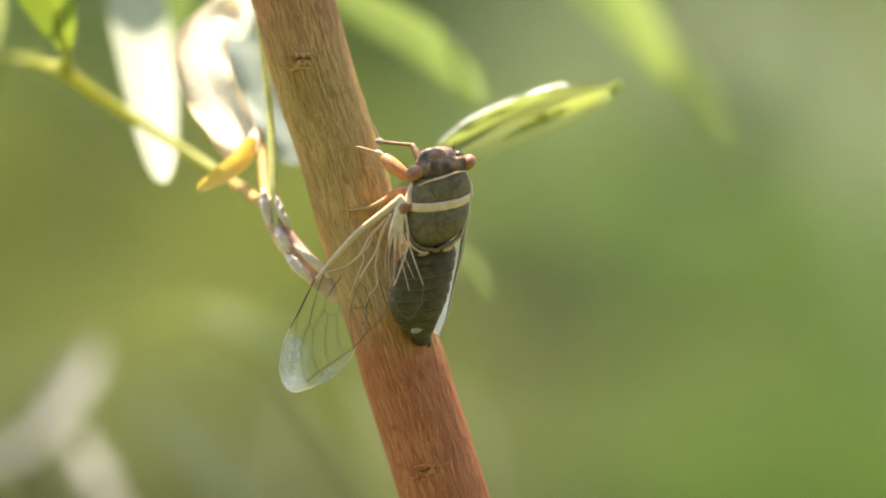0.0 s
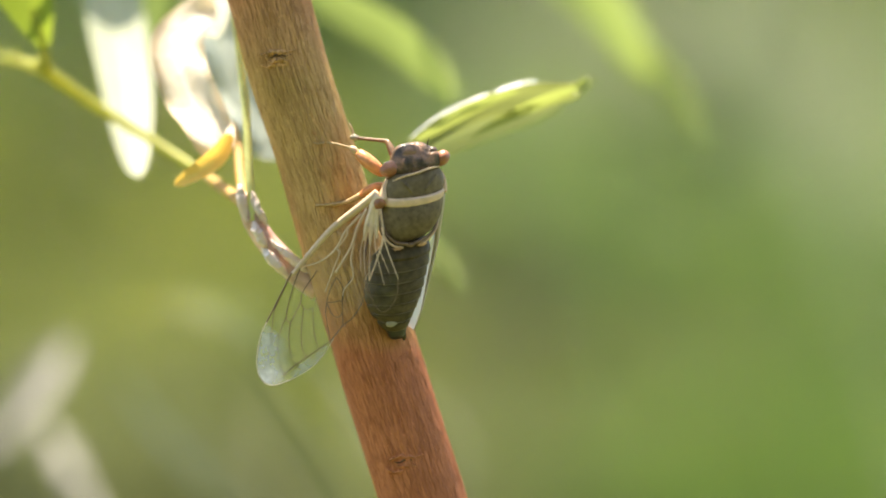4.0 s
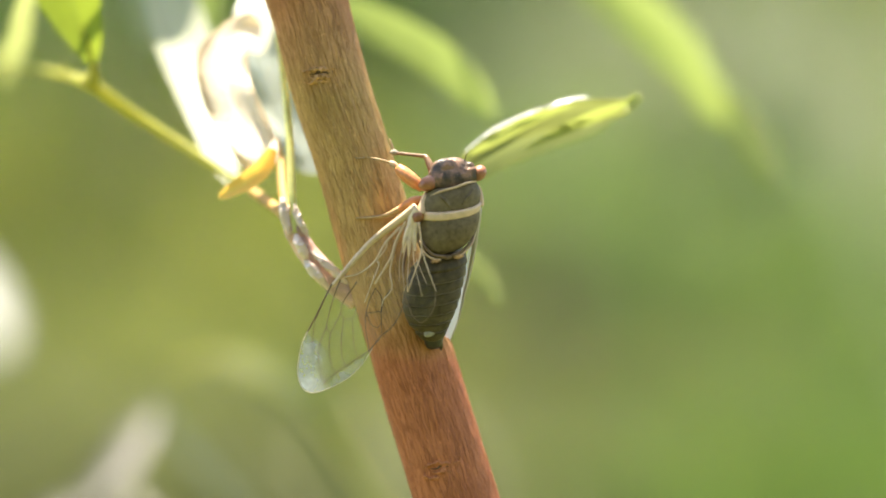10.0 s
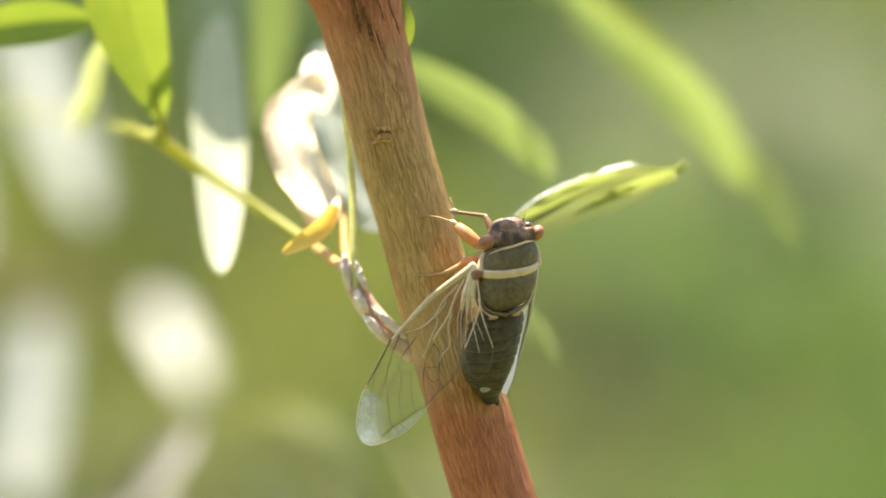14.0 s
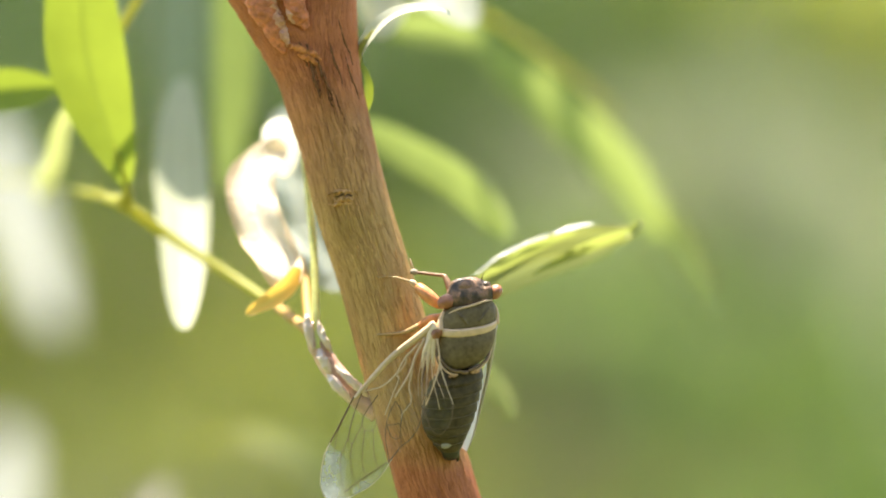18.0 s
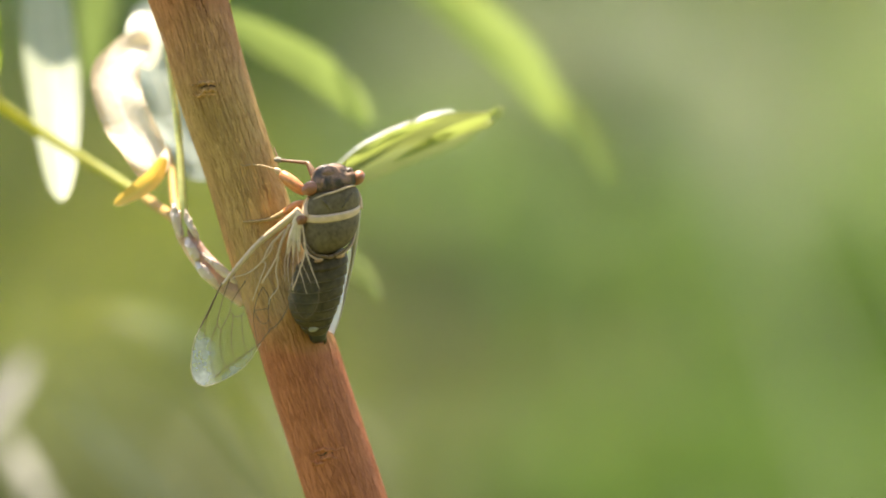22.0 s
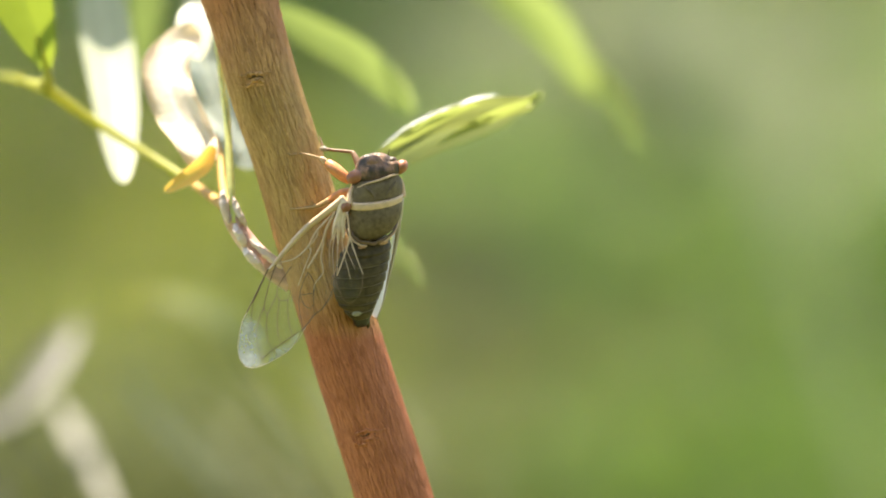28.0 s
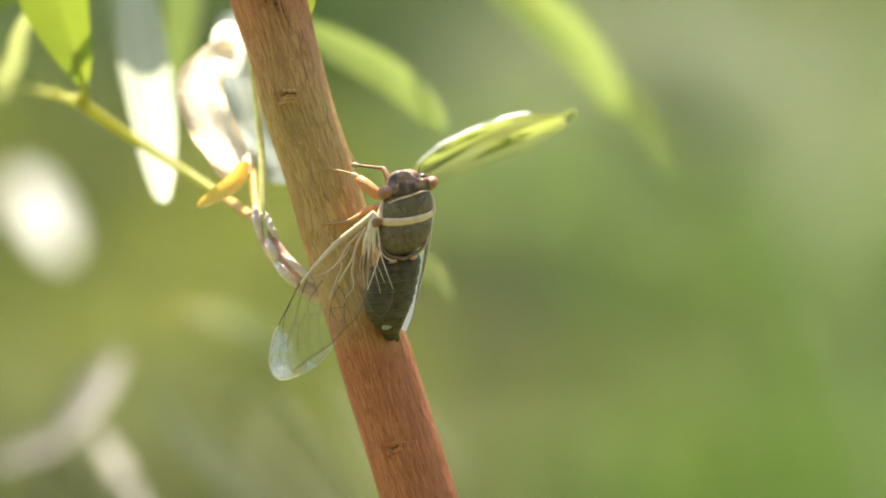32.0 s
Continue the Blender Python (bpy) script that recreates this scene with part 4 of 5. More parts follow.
vein(hindwing, VEIN_BROWN, 0.8, 0.6, (706, 432), (695, 520), (640, 585), (590, 545), (553, 435), drop=-2)

# the right forewing, folded down the far side of the body and seen on its edge
far_wing = bmesh.new()
rows = []
for i in range(25):
    f = i / 24
    e = spline([(62, 56, 6), (10, 61, -2), (-60, 56, -8), (-120, 52, -12), (-166, 42, -16)], 25)[i]
    k = spline([(58, 54, -4), (10, 57, -14), (-60, 40, -24), (-116, 28, -28), (-156, 30, -24)], 25)[i]
    rows.append([far_wing.verts.new(body(*(e + (k - e) * s / 5))) for s in range(6)])
for x, y in zip(rows, rows[1:]):
    for s in range(5):
        far_wing.faces.new((x[s], x[s + 1], y[s + 1], y[s]))
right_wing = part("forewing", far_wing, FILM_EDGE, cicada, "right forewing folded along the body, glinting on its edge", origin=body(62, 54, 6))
part("costa", ridge([(80, 55, 10, 7), (40, 59, 4, 5.5), (-20, 60, -4, 4.2), (-80, 55, -9, 2.8), (-130, 51, -13, 1.6), (-168, 41, -16, 0.8)], 30), VEIN_PALE, right_wing, "cream leading edge of the wing")


# legs
def leg(label, *pieces):
    root = None
    for name, mat, pts in pieces:
        ob = part(name, tubes(pts, n=4 * len(pts), seg=10), mat, cicada if root is None else root, label if root is None else "", origin=at(*pts[0][:3]))
        root = root or ob


leg("stout orange front leg holding the stem",
    ("front_leg", ORANGE, [(724, 316, -90, 8), (711, 306, -94, 11.5), (693, 291, -88, 12.5), (679, 279, -80, 9.5)]),
    ("knee", CREAM, [(677, 278, -80, 5.5), (670, 272, -80, 5.8), (664, 268, -80, 3)]),
    ("shin", LEG_TAN, [(667, 270, -80, 2.2), (640, 262, -74, 1.5), (622, 260, -70, 1.2)]),
    ("foot", LEG_TAN, [(618, 260, -72, 1.8), (606, 262, -72, 1.4), (598, 259, -73, 0.8)]))
leg("orange-brown middle leg on the bark",
    ("middle_leg", ORANGE, [(726, 338, -95, 8), (706, 341, -94, 8.5), (690, 350, -84, 7.5), (680, 356, -84, 5)]),
    ("shin", LEG_TAN, [(682, 355, -84, 6.5), (664, 364, -80, 4.8), (650, 368, -77, 3.6)]),
    ("foot", LEG_TAN, [(652, 368, -77, 3.4), (628, 371, -75, 2.8), (602, 372, -71, 1.6)]))
leg("thin dark front leg reaching over to the stem",
    ("front_leg", LEG_BROWN, [(746, 296, -90, 7), (739, 276, -82, 7), (730, 257, -72, 4.5)]),
    ("shin", LEG_BROWN, [(732, 258, -72, 4), (705, 255, -56, 3.2), (676, 252, -40, 3)]),
    ("pad", WHITE_SPOT, [(678, 252, -40, 4.5), (671, 251, -38, 6), (665, 250, -36, 3)]),
    ("foot", LEG_BROWN, [(672, 250, -38, 2.4), (668, 238, -32, 1.8), (664, 226, -24, 1.2)]))
leg("hidden dark leg under the body",
    ("middle_leg", LEG_BROWN, [(752, 380, -70, 8), (722, 392, -62, 7), (700, 400, -52, 5)]),
    ("shin", LEG_BROWN, [(702, 399, -52, 4), (692, 440, -68, 3), (688, 470, -70, 2)]))

cam.data.dof.focus_object = meso

# ---- things behind the sapling ----
def foliage(center, radii, count, size, droop, seed, spread=0.9, hole=0.35):
    """Many small folded leaf blades in an uneven cloud, as one mesh."""
    g = np.random.default_rng(seed)
    tips = g.normal(size=(max(8, count // 60), 3))
    tips /= np.linalg.norm(tips, axis=1)[:, None]
    tips *= g.uniform(hole, 1.0, (len(tips), 1)) ** 0.6
    pick = g.integers(0, len(tips), count)
    c = np.array(center) + (tips[pick] + g.normal(size=(count, 3)) * 0.16) * np.array(radii)
    u = g.normal(size=(count, 3)) * spread + np.array(droop)
    u /= np.linalg.norm(u, axis=1)[:, None]
    v = np.cross(u, g.normal(size=(count, 3)))
    v /= np.linalg.norm(v, axis=1)[:, None]
    w = np.cross(u, v)
    ln = (size[0] * g.uniform(0.6, 1.3, count))[:, None]
    wd = (size[1] * g.uniform(0.7, 1.2, count))[:, None]
    pts = np.stack([c - u * ln / 2, c - u * ln * 0.1 + v * wd / 2 + w * wd * 0.2, c + u * ln / 2 - w * ln * 0.1, c - u * ln * 0.1 - v * wd / 2 + w * wd * 0.2, c], 1).reshape(-1, 3)
    k = np.arange(count)[:, None] * 5
    faces = np.concatenate([k + np.array([0, 1, 4]), k + np.array([1, 2, 4]), k + np.array([2, 3, 4]), k + np.array([3, 0, 4])])
    me = bpy.data.meshes.new("foliage")
    me.from_pydata(pts.tolist(), [], faces.tolist())
    me.update()
    return me


def far_at(a, b, y):
    """A place y metres behind the stem on the plan grid."""
    return at(a, b, y / STEP)


def shrub(label, a, b, y, wide, tall, count, size, mat, seed, droop=(0.2, 0, -0.6), name="shrub", stems=5):
    c = far_at(a, b, y)
    foot = Vector((c.x, c.y, 0))
    th = thing(name, foot, label, name, "shrubs behind the sapling")
    g = random.Random(seed)
    for i in range(stems):
        bm = bmesh.new()
        dx, dy = g.uniform(-1, 1) * wide * 0.6, g.uniform(-1, 1) * wide * 0.5
        pts = [foot + Vector((dx * 0.1, dy * 0.1, -0.05)), foot + Vector((dx * 0.4, dy * 0.4, c.z * 0.5)), c + Vector((dx, dy, tall * 0.5))]
        prev = None
        for f in range(7):
            q = Vector(spline(pts, 7)[f])
            r = 0.012 * (1 - f / 8)
            ring = [bm.verts.new(q + Vector((math.cos(h) * r, math.sin(h) * r, 0))) for h in (k * math.pi / 3 for k in range(6))]
            if prev:
                for k in range(6):
                    bm.faces.new((prev[k], prev[(k + 1) % 6], ring[(k + 1) % 6], ring[k]))
            prev = ring
        part("stem", bm, TWIG, th)
    part("foliage", foliage(c, (wide, wide * 0.7, tall), count, size, droop, seed), mat, th, kind="stuff")
    # loose lower leaves down to the ground
    skirt = (c.z - tall * 1.3) * 0.5
    if skirt > 0.1:
        part("lower_foliage", foliage((c.x, c.y, skirt), (wide * 0.9, wide * 0.6, skirt), 1500, (0.09, 0.024), droop, seed + 100), mat, th, kind="stuff")
    return th


DEEP = leaf_material("shrub_deep_green", (0.06, 0.11, 0.028), (0.10, 0.18, 0.038), 0.45, 0.4, random_by=((0.6, 0.7, 0.6), (1.3, 1.2, 1.0)))
GREEN = leaf_material("shrub_green", (0.145, 0.215, 0.088), (0.28, 0.405, 0.13), 0.45, 0.5, random_by=((0.55, 0.65, 0.6), (1.35, 1.2, 0.9)))
YELLOWISH = leaf_material("shrub_yellow_green", (0.16, 0.195, 0.048), (0.34, 0.40, 0.08), 0.45, 0.4, random_by=((0.6, 0.65, 0.6), (1.3, 1.2, 1.0)))
SILVERY = leaf_material("shrub_silvery", (0.46, 0.49, 0.36), (0.50, 0.53, 0.34), 0.45, 0.45, random_by=((0.6, 0.65, 0.6), (1.3, 1.3, 1.3)))
DRYISH = leaf_material("dry_grass_blade", (0.34, 0.30, 0.165), (0.36, 0.32, 0.145), 0.6, 0.3, random_by=((0.5, 0.5, 0.5), (1.3, 1.3, 1.3)))
OLIVE = leaf_material("shrub_olive", (0.16, 0.17, 0.08), (0.30, 0.31, 0.12), 0.5, 0.35, random_by=((0.6, 0.65, 0.6), (1.3, 1.25, 1.1)))
OLIVE_PALE = leaf_material("shrub_olive_pale", (0.14, 0.16, 0.062), (0.22, 0.25, 0.085), 0.5, 0.35, random_by=((0.7, 0.72, 0.7), (1.25, 1.2, 1.1)))
LUSH = leaf_material("shrub_lush", (0.08, 0.145, 0.038), (0.19, 0.31, 0.052), 0.45, 0.45, random_by=((0.6, 0.7, 0.6), (1.3, 1.2, 1.0)))
PALE_GREEN = leaf_material("shrub_pale_green", (0.22, 0.29, 0.14), (0.36, 0.46, 0.18), 0.45, 0.5, random_by=((0.6, 0.68, 0.62), (1.3, 1.2, 1.0)))
LIME = leaf_material("shrub_lime", (0.24, 0.28, 0.06), (0.52, 0.58, 0.11), 0.45, 0.5, random_by=((0.7, 0.7, 0.6), (1.25, 1.2, 1.0)))
BLADE = (0.06, 0.016)

shrub("shady dark green leafy shrub", 250, -250, 4.6, 0.75, 0.46, 7500, BLADE, DEEP, 1)
shrub("sunlit yellow-green leafy shrub", 120, 470, 4.0, 0.45, 0.20, 5200, BLADE, YELLOWISH, 2)
shrub("low dry brownish undergrowth", 150, 980, 4.4, 0.6, 0.22, 5200, BLADE, DRYISH, 3)
shrub("sunlit mid-green leafy shrub", 900, 420, 5.0, 0.5, 0.55, 5000, BLADE, GREEN, 4)
shrub("silvery grey-green leafy shrub", 1280, -40, 6.3, 0.5, 0.34, 3600, BLADE, SILVERY, 5)
shrub("sunlit yellow-green leafy shrub", 1340, -210, 5.0, 0.26, 0.13, 2000, BLADE, LIME, 21)
shrub("sunlit olive-green leafy shrub", 1150, 900, 4.0, 0.45, 0.17, 3200, BLADE, OLIVE, 6)
shrub("lush bright green shrub", 1680, 860, 4.0, 0.40, 0.36, 4200, BLADE, LUSH, 7)
shrub("sunlit mid-green leafy shrub", 1650, 420, 5.0, 0.4, 0.28, 5200, BLADE, PALE_GREEN, 8)

shrub("sunlit mid-green leafy shrub", 1330, 470, 4.4, 0.36, 0.24, 3200, BLADE, PALE_GREEN, 9)
shrub("sunlit mid-green leafy shrub", 960, 500, 3.5, 0.22, 0.16, 900, BLADE, GREEN, 16)
shrub("sunlit mid-green leafy shrub", 1020, 540, 4.6, 0.32, 0.2, 3000, BLADE, GREEN, 22)
shrub("low olive-green leafy shrub", 1090, 820, 3.8, 0.2, 0.10, 1200, BLADE, OLIVE, 17)
shrub("lush bright green shrub", 1740, 620, 4.0, 0.13, 0.16, 1300, BLADE, LUSH, 19)
shrub("sunlit yellow-green leafy shrub", 230, 650, 3.4, 0.30, 0.10, 560, BLADE, YELLOWISH, 18)
shrub("low olive-green leafy shrub", 650, 900, 4.5, 0.4, 0.2, 2600, BLADE, OLIVE, 10)
shrub("low pale olive-green leafy shrub", 200, 900, 2.6, 0.32, 0.085, 2600, BLADE, OLIVE_PALE, 11)
shrub("low pale olive-green leafy shrub", 900, 960, 2.7, 0.34, 0.085, 2600, BLADE, OLIVE_PALE, 12)
shrub("low bright green leafy shrub", 1560, 930, 2.6, 0.26, 0.09, 2400, BLADE, LUSH, 13)

shrub("silvery grey-green leafy shrub", 1140, 190, 4.2, 0.19, 0.16, 1500, BLADE, SILVERY, 15)
shrub("silvery grey-green leafy shrub", 1410, 290, 4.2, 0.17, 0.15, 1000, BLADE, SILVERY, 23)
shrub("sunlit mid-green leafy shrub", 1760, 360, 4.6, 0.16, 0.10, 600, BLADE, PALE_GREEN, 25)
shrub("low dry brownish undergrowth", 1300, 850, 3.7, 0.2, 0.09, 450, BLADE, DRYISH, 26)
shrub("shady dark green leafy shrub", 130, -60, 3.6, 0.24, 0.12, 500, BLADE, DEEP, 20)
shrub("silvery grey-green leafy shrub", 1700, 10, 6.4, 0.5, 0.34, 6500, BLADE, SILVERY, 14)


def hedge(x, y, wide, tall, seed, mat):
    th = thing("hedge", (x, y, 0), "tall dense green leafy hedge in sun", "hedge", "hedges in the distance")
    for k in (-0.5, 0.4):
        part("trunk", tubes_world([(x + wide * k, y, 0), (x + wide * k * 0.9, y, tall)], r=0.06), TWIG, th)
    part("foliage", foliage((x, y, tall * 0.55), (wide, 0.7, tall * 0.6), 9000, (0.16, 0.06), (0, 0, -0.4), seed, hole=0.1), mat, th, kind="stuff")


def tubes_world(*lines, r=0.05):
    bm = bmesh.new()
    for p, q in lines:
        p, q = Vector(p), Vector(q)
        lo = [bm.verts.new(p + Vector((math.cos(h), math.sin(h), 0)) * r) for h in (k * math.pi / 4 for k in range(8))]
        hi = [bm.verts.new(q + Vector((math.cos(h), math.sin(h), 0)) * r * 0.5) for h in (k * math.pi / 4 for k in range(8))]
        for k in range(8):
            bm.faces.new((lo[k], lo[(k + 1) % 8], hi[(k + 1) % 8], hi[k]))
    return bm


for i, x in enumerate((-4.4, -2.2, 0, 2.2, 4.4)):
    hedge(x, 9.0 + 0.3 * (i % 2), 1.5, 4.2, 20 + i, (GREEN, YELLOWISH, GREEN, GREEN, LUSH)[i])
# unseen hedges added behind the camera to bounce green fill light forward
for i, x in enumerate((-3.3, -1.1, 1.1, 3.3)):
    hedge(x, -4.0 + 0.3 * (i % 2), 1.5, 3.4, 30 + i, (YELLOWISH, GREEN)[i % 2])


# near, out of focus: pale twigs and stalks low on the left
def weed(label, stalks, blades, mat, blade_mat, name="weed"):
    a, b, d = stalks[0][0][:3]
    foot = at(a, b, d)
    th = thing(name, (foot.x, foot.y, 0), label, "weed", "weeds beside the sapling")
    lower = [(a, 441 + 1.5 / STEP / (1 + d * STEP / 0.509), d, stalks[0][0][3] * 1.3), stalks[0][0]]
    part("stalk", tubes(lower, n=4), mat, th)
    for s in stalks:
        part("stalk", tubes(s, n=16), mat, th)
    for mid, width in blades:
        leaf("leaf", mid, width, (0.1, -1, 0.8), blade_mat, th, "", fold=0.1, blunt=0.5)
    return th


WEED = leaf_material("grey_weed_leaf", (0.07, 0.072, 0.058), (0.076, 0.079, 0.06), 0.5, 0.3)
for k, (a, b, d, w, m) in enumerate(((1120, -260, 15000, 60, LUSH), (1230, -300, 18000, 70, SILVERY), (1340, -280, 16000, 60, GREEN), (1460, -240, 14500, 60, LUSH), (1560, -300, 17500, 70, GREEN), (930, -100, 17000, 50, GREEN))):
    lean = 190 + 60 * math.sin(k * 2.3)
    base = at(a + lean * 2.4, 1300, d)
    tuft = thing("grass_blade", (base.x, base.y, 0), "long arching green grass blade", "grass", "grass blades beside the path")
    low = 441 + 1.5 / STEP / (1 + d * STEP / 0.509)
    part("stalk", tubes([(a + lean * 2.6, low, d, w * 0.1), (a + lean * 2.4, 1300, d, w * 0.1)], n=4), SHOOT, tuft)
    leaf("blade", [(a + lean * 2.4, 1300, d), (a + lean * 2.0, 800, d - 300), (a + lean * 1.2, 300, d - 500), (a + lean * 0.4, -50, d - 600), (a, b, d - 400)], w, (0.3, -1, 0.5), m, tuft, "", fold=0.15, blunt=0.6)
pale = weed("pale grey-leaved weed in bright sun", [[(20, 900, 2500, 10), (40, 780, 2490, 9), (70, 700, 2480, 8), (120, 640, 2470, 5)]],
     [([(64, 765, 2200), (104, 716, 2270), (138, 666, 2340), (172, 612, 2420)], 74), ([(112, 728, 2480), (55, 777, 2420), (-10, 805, 2380), (-90, 835, 2330)], 62), ([(128, 766, 2480), (158, 815, 2410), (190, 876, 2320), (252, 1010, 2120)], 48), ([(48, 786, 2450), (80, 845, 2450), (120, 895, 2440), (150, 960, 2430)], 28)], WEED, WEED)
arc = weed("arching yellow-green grass stalk", [[(720, 960, 2200, 12), (640, 820, 2200, 11), (560, 700, 2200, 10), (460, 590, 2200, 8), (350, 545, 2200, 6), (260, 570, 2200, 4)]],
     [([(560, 700, 2200), (500, 610, 2200), (420, 560, 2200), (330, 545, 2200)], 84), ([(715, 950, 2200), (640, 830, 2200), (570, 720, 2200), (490, 630, 2200)], 56)], SHOOT, LEAF_LOW)

BLUE_BLADE = leaf_material("blue_green_blade", (0.28, 0.31, 0.22), (0.28, 0.31, 0.18), 0.5, 0.3)
bent = weed("bent dark green grass blades", [[(654, 955, 1500, 7), (593, 833, 1500, 6), (532, 742, 1500, 5), (472, 670, 1500, 4), (390, 630, 1500, 3), (309, 660, 1500, 2)]],
            [([(650, 950, 1500), (592, 832, 1500), (530, 740, 1500), (470, 668, 1500), (390, 630, 1500)], 14)], LEAF_LOW, LEAF_LOW)
blue = weed("blue-green grass blades in shade", [[(532, 944, 2300, 6), (431, 832, 2300, 5), (350, 741, 2300, 3)]],
            [([(461, 924, 2300), (370, 822, 2300), (299, 741, 2300), (249, 669, 2300)], 30)], BLUE_BLADE, BLUE_BLADE)


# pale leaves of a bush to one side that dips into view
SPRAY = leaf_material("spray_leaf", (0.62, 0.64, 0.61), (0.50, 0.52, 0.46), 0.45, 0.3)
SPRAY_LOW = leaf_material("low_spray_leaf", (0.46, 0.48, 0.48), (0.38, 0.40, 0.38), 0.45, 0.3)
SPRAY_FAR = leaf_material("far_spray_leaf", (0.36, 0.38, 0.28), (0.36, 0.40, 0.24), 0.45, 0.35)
def spray_of(twig, leaves, d=5200, mat=SPRAY, tilt=0.48):
    """A drooping twig from the bush, d behind the stem, with pale blades (start, end, width)."""
    th = thing("leafy_spray", at(*twig[0][:3]), "pale sunlit spray of leaves on a drooping twig", "branch", "sprays of the side bush")
    part("twig", tubes(twig, n=20), TWIG, th)
    for (a, b), (c, e), wd in leaves:
        leaf("leaf", [(a, b, d + tilt * (e - b)), ((a + c) / 2, (b + e) / 2, d), (c, e, d - tilt * (e - b))], wd, (0, -1, 0.8), mat, th, "pale leaf in full sun", fold=0.1, blunt=0.4)
    return th


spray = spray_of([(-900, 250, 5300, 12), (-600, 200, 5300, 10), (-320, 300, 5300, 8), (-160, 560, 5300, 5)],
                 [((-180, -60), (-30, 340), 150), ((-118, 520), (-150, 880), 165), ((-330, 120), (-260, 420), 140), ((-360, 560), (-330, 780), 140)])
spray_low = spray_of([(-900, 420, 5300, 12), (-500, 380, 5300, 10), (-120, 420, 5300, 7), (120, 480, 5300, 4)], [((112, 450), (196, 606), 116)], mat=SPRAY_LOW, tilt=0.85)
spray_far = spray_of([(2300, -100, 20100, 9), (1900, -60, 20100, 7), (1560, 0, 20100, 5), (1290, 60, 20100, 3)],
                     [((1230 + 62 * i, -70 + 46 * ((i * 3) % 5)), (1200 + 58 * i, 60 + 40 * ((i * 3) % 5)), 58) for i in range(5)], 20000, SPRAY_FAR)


# ---- what stirs in the breeze ----
def sway(ob, d, lever, rows):
    """Shifts of a hanging thing in grid steps; with a lever it swings about its stalk by the sideways part."""
    rest = ob.location.copy()
    k = STEP * (1 + d * STEP / 0.509)
    keys = []
    for t, da, db in rows:
        if lever:
            keys.append((t, pose(rest.x, rest.y, rest.z - db * k, 0, -math.degrees(math.atan2(da, lever)), 0)))
        else:
            keys.append((t, pose(rest.x + da * k, rest.y, rest.z - db * k)))
    walk(ob, keys)


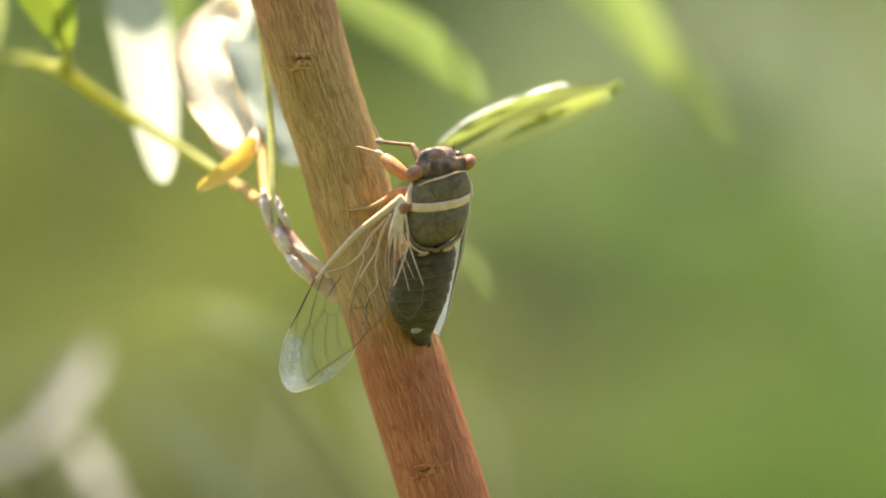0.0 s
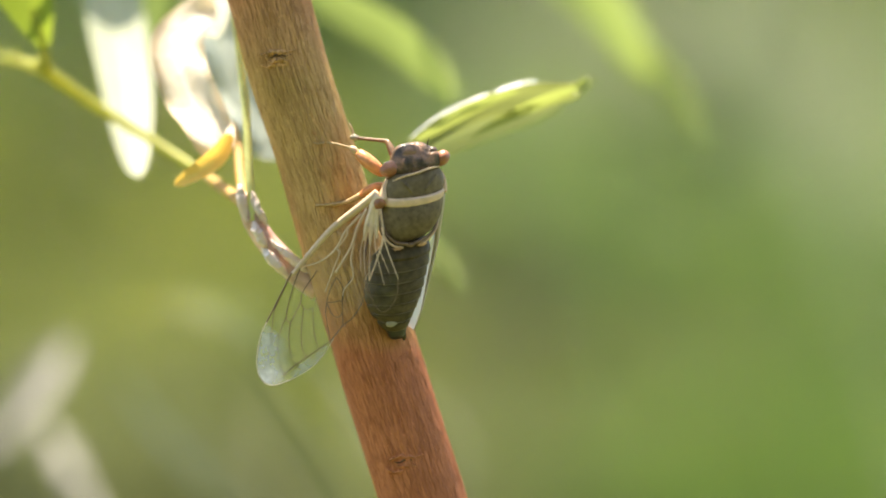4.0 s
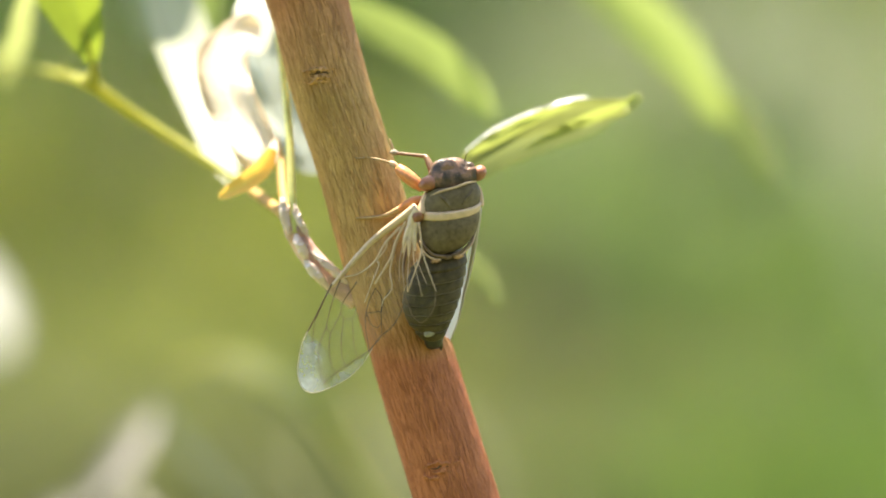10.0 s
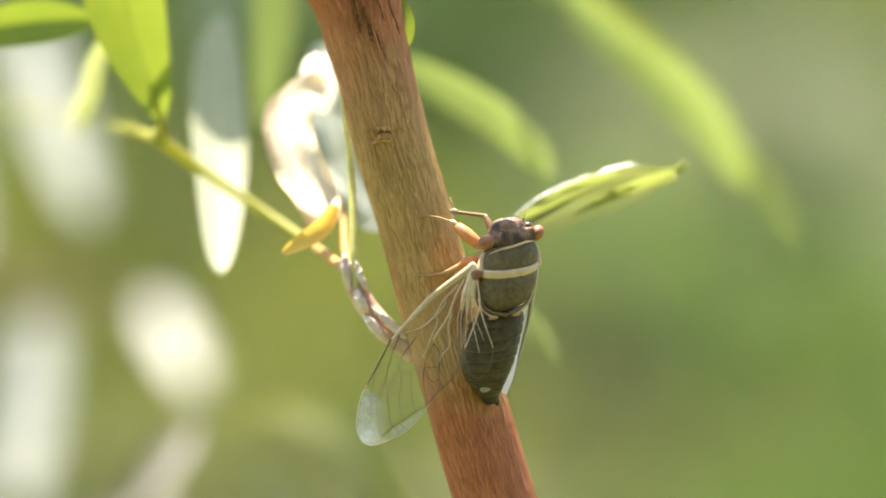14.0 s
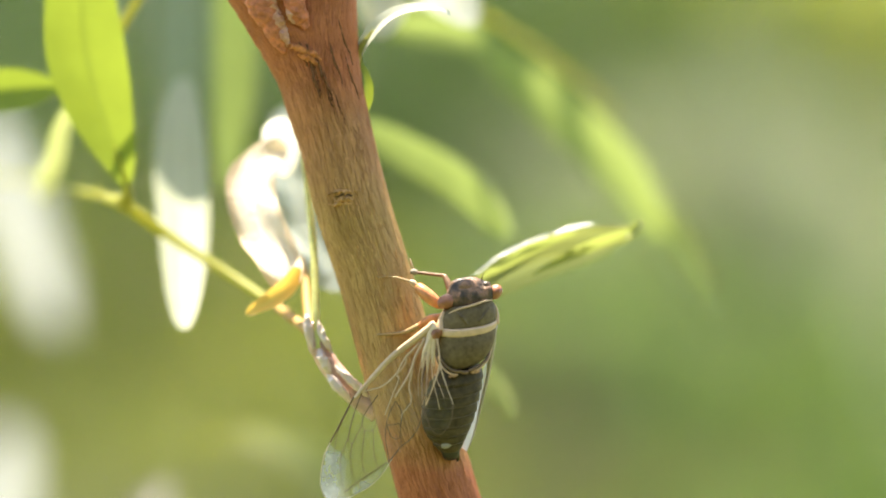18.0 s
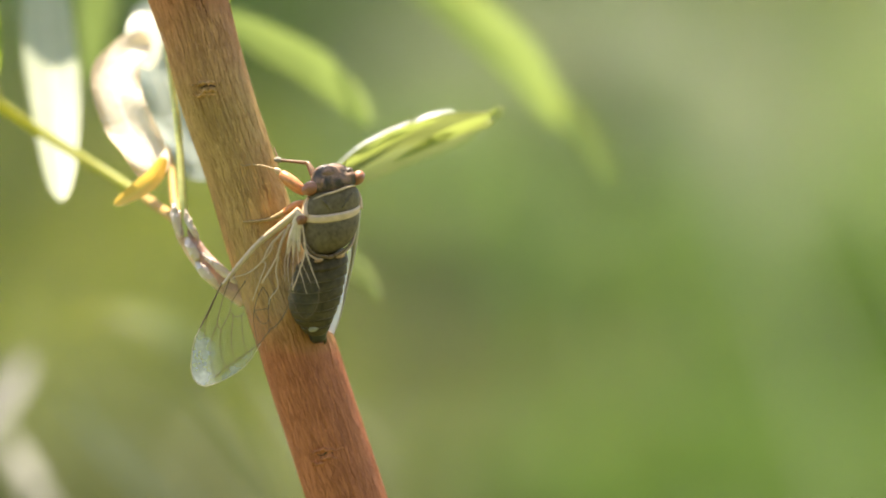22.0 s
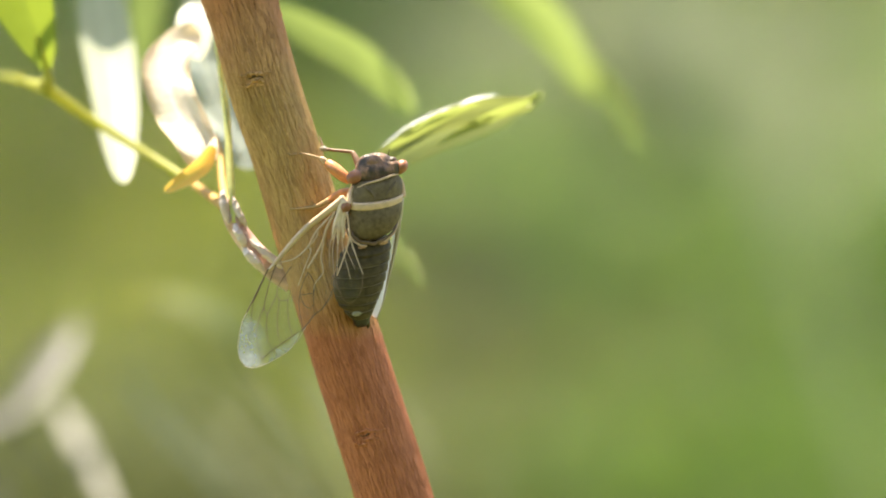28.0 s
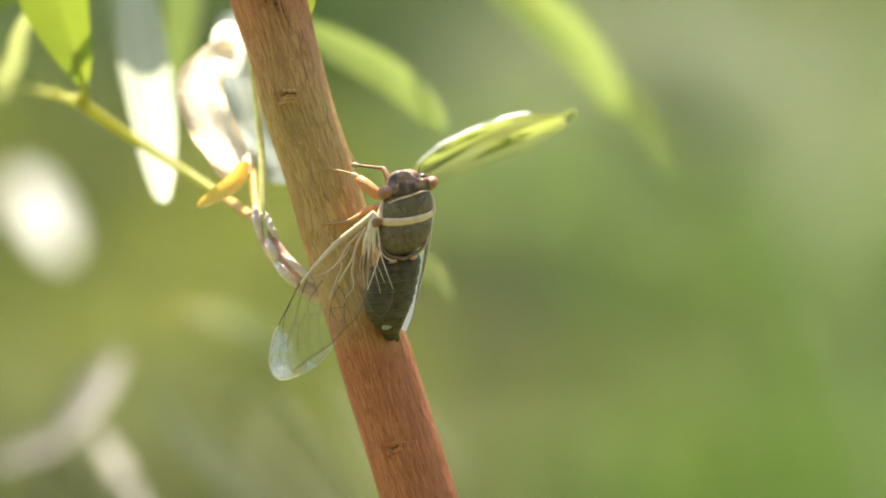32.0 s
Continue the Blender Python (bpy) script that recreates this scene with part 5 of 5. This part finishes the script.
def motions():
    sway(pendant, 310, 620, [(0, 0, 0), (3.5, -5, -3), (6, -13, -7), (8, 0, 5), (9, 22, 20), (10, 108, 5), (11, 89, 23), (12, 22, 10), (13, -45, 46), (14, -66, 45), (17, -80, 38), (18, -71, 37), (19, -32, 6), (20, -43, 6),
                             (22, -50, -2), (23, -24, -10), (24, -35, -25), (25, -10, -11), (28, -23, -8), (30, -1, -13), (31, -17, -8), (32, -9, 6)])
    for blade in (arch_leaf, tail_leaf):
        sway(blade, 1050, 0, [(0, -20, -50), (6, -6, -45), (9, 12, -85), (10, 70, 5), (11, 80, 55), (12, 5, -50), (13, 5, 22), (14, 5, 0), (17, -90, -50), (18, -65, -10), (19, -50, -80), (20, -25, -45), (22, 15, 0), (24, -52, -80),
                                (25, -30, -80), (28, 0, -45), (30, -25, -75), (31, -25, -40), (32, 0, -45)])
    # the added shading leaves move over it for a few seconds only
    for blade in (arch_shade, arch_shade_top):
        sway(blade, 1550, 0, [(0, -160, 0), (16, -160, 0), (17, 0, 0), (21.2, 0, 0), (22.2, -160, 0), (32, -160, 0)])
    sway(right_leaf, 160, 0, [(0, -12, 3), (7, -20, 4), (8, 0, -6), (10, 12, 0), (13, 0, 6), (17, -8, 14), (19, 4, 4), (22, 0, 12), (24, 14, -3), (28, 2, -2), (32, 12, -3)])
    sway(pale, 2360, 0, [(0, 0, 0), (6, -12, -5), (8, 5, 60), (9, 23, 105), (11, 95, 110), (13, 28, 40), (19, 38, 45), (25, 0, -20), (28, 18, -18), (32, 35, 20)])
    sway(arc, 2200, 0, [(0, 0, 0), (7, 0, 0), (9, 0, 40), (11, 20, 120), (12, 30, 140), (13, 60, 110), (14, 10, 90), (17, 0, 60), (19, 0, 0), (32, 0, 0)])
    sway(bent, 1500, 0, [(0, 0, 10), (6, 0, 0), (8, -8, 20), (9, -14, 52), (11, 20, 60), (13, 60, 120), (17, 60, 120), (19, 30, 60), (24, 20, 60), (28, 30, 80), (32, 20, 60)])
    sway(blue, 2300, 0, [(0, 0, 10), (6, 0, 0), (8, -20, 10), (9, -40, 20), (11, 20, 40), (13, 60, 60), (19, 20, 20), (24, 10, 30), (28, 30, 20), (32, 20, 30)])
    sway(spray, 5200, 0, [(0, -420, 0), (8.5, -420, 0), (9.5, -260, 0), (10, -130, 0), (11, 0, 0), (12, 25, 0), (13, -50, -20), (14, 35, -60), (16.5, 90, 20), (17.5, 67, 21), (18, 45, 30), (18.5, 0, 0), (19, -160, 0),
                          (23, -320, 0), (30, -300, 0), (30.7, -70, 0), (31.2, -60, 0), (32, -200, 0)])
    sway(spray_far, 20000, 0, [(0, 200, 150), (6, 150, 190), (8, 0, 190), (9, -80, 150), (10, 100, 120), (12, 480, 60), (16.5, 300, 120), (17.5, 40, 160), (18.5, 0, 0), (19, -130, 20), (20, -40, 150), (21, -20, 160), (22, 160, 160), (24, 130, 260), (25, 160, 240), (27, 420, 160), (32, 420, 100)])
    sway(spray_low, 5200, 0, [(0, -420, -100), (8.5, -400, -60), (9.5, -70, 0), (10, -230, 0), (10.4, -75, -35), (11, 0, 0), (12, -22, -60), (13, -300, -40), (14, 14, -23), (16.5, -250, -80), (17.5, -420, -100), (23, -420, -150),
                              (24, -190, -80), (24.5, -160, -180), (25.5, -400, -150), (29.8, -400, -170), (30.7, -20, -170), (31.5, 0, -170), (32, -80, -170)])


motions()
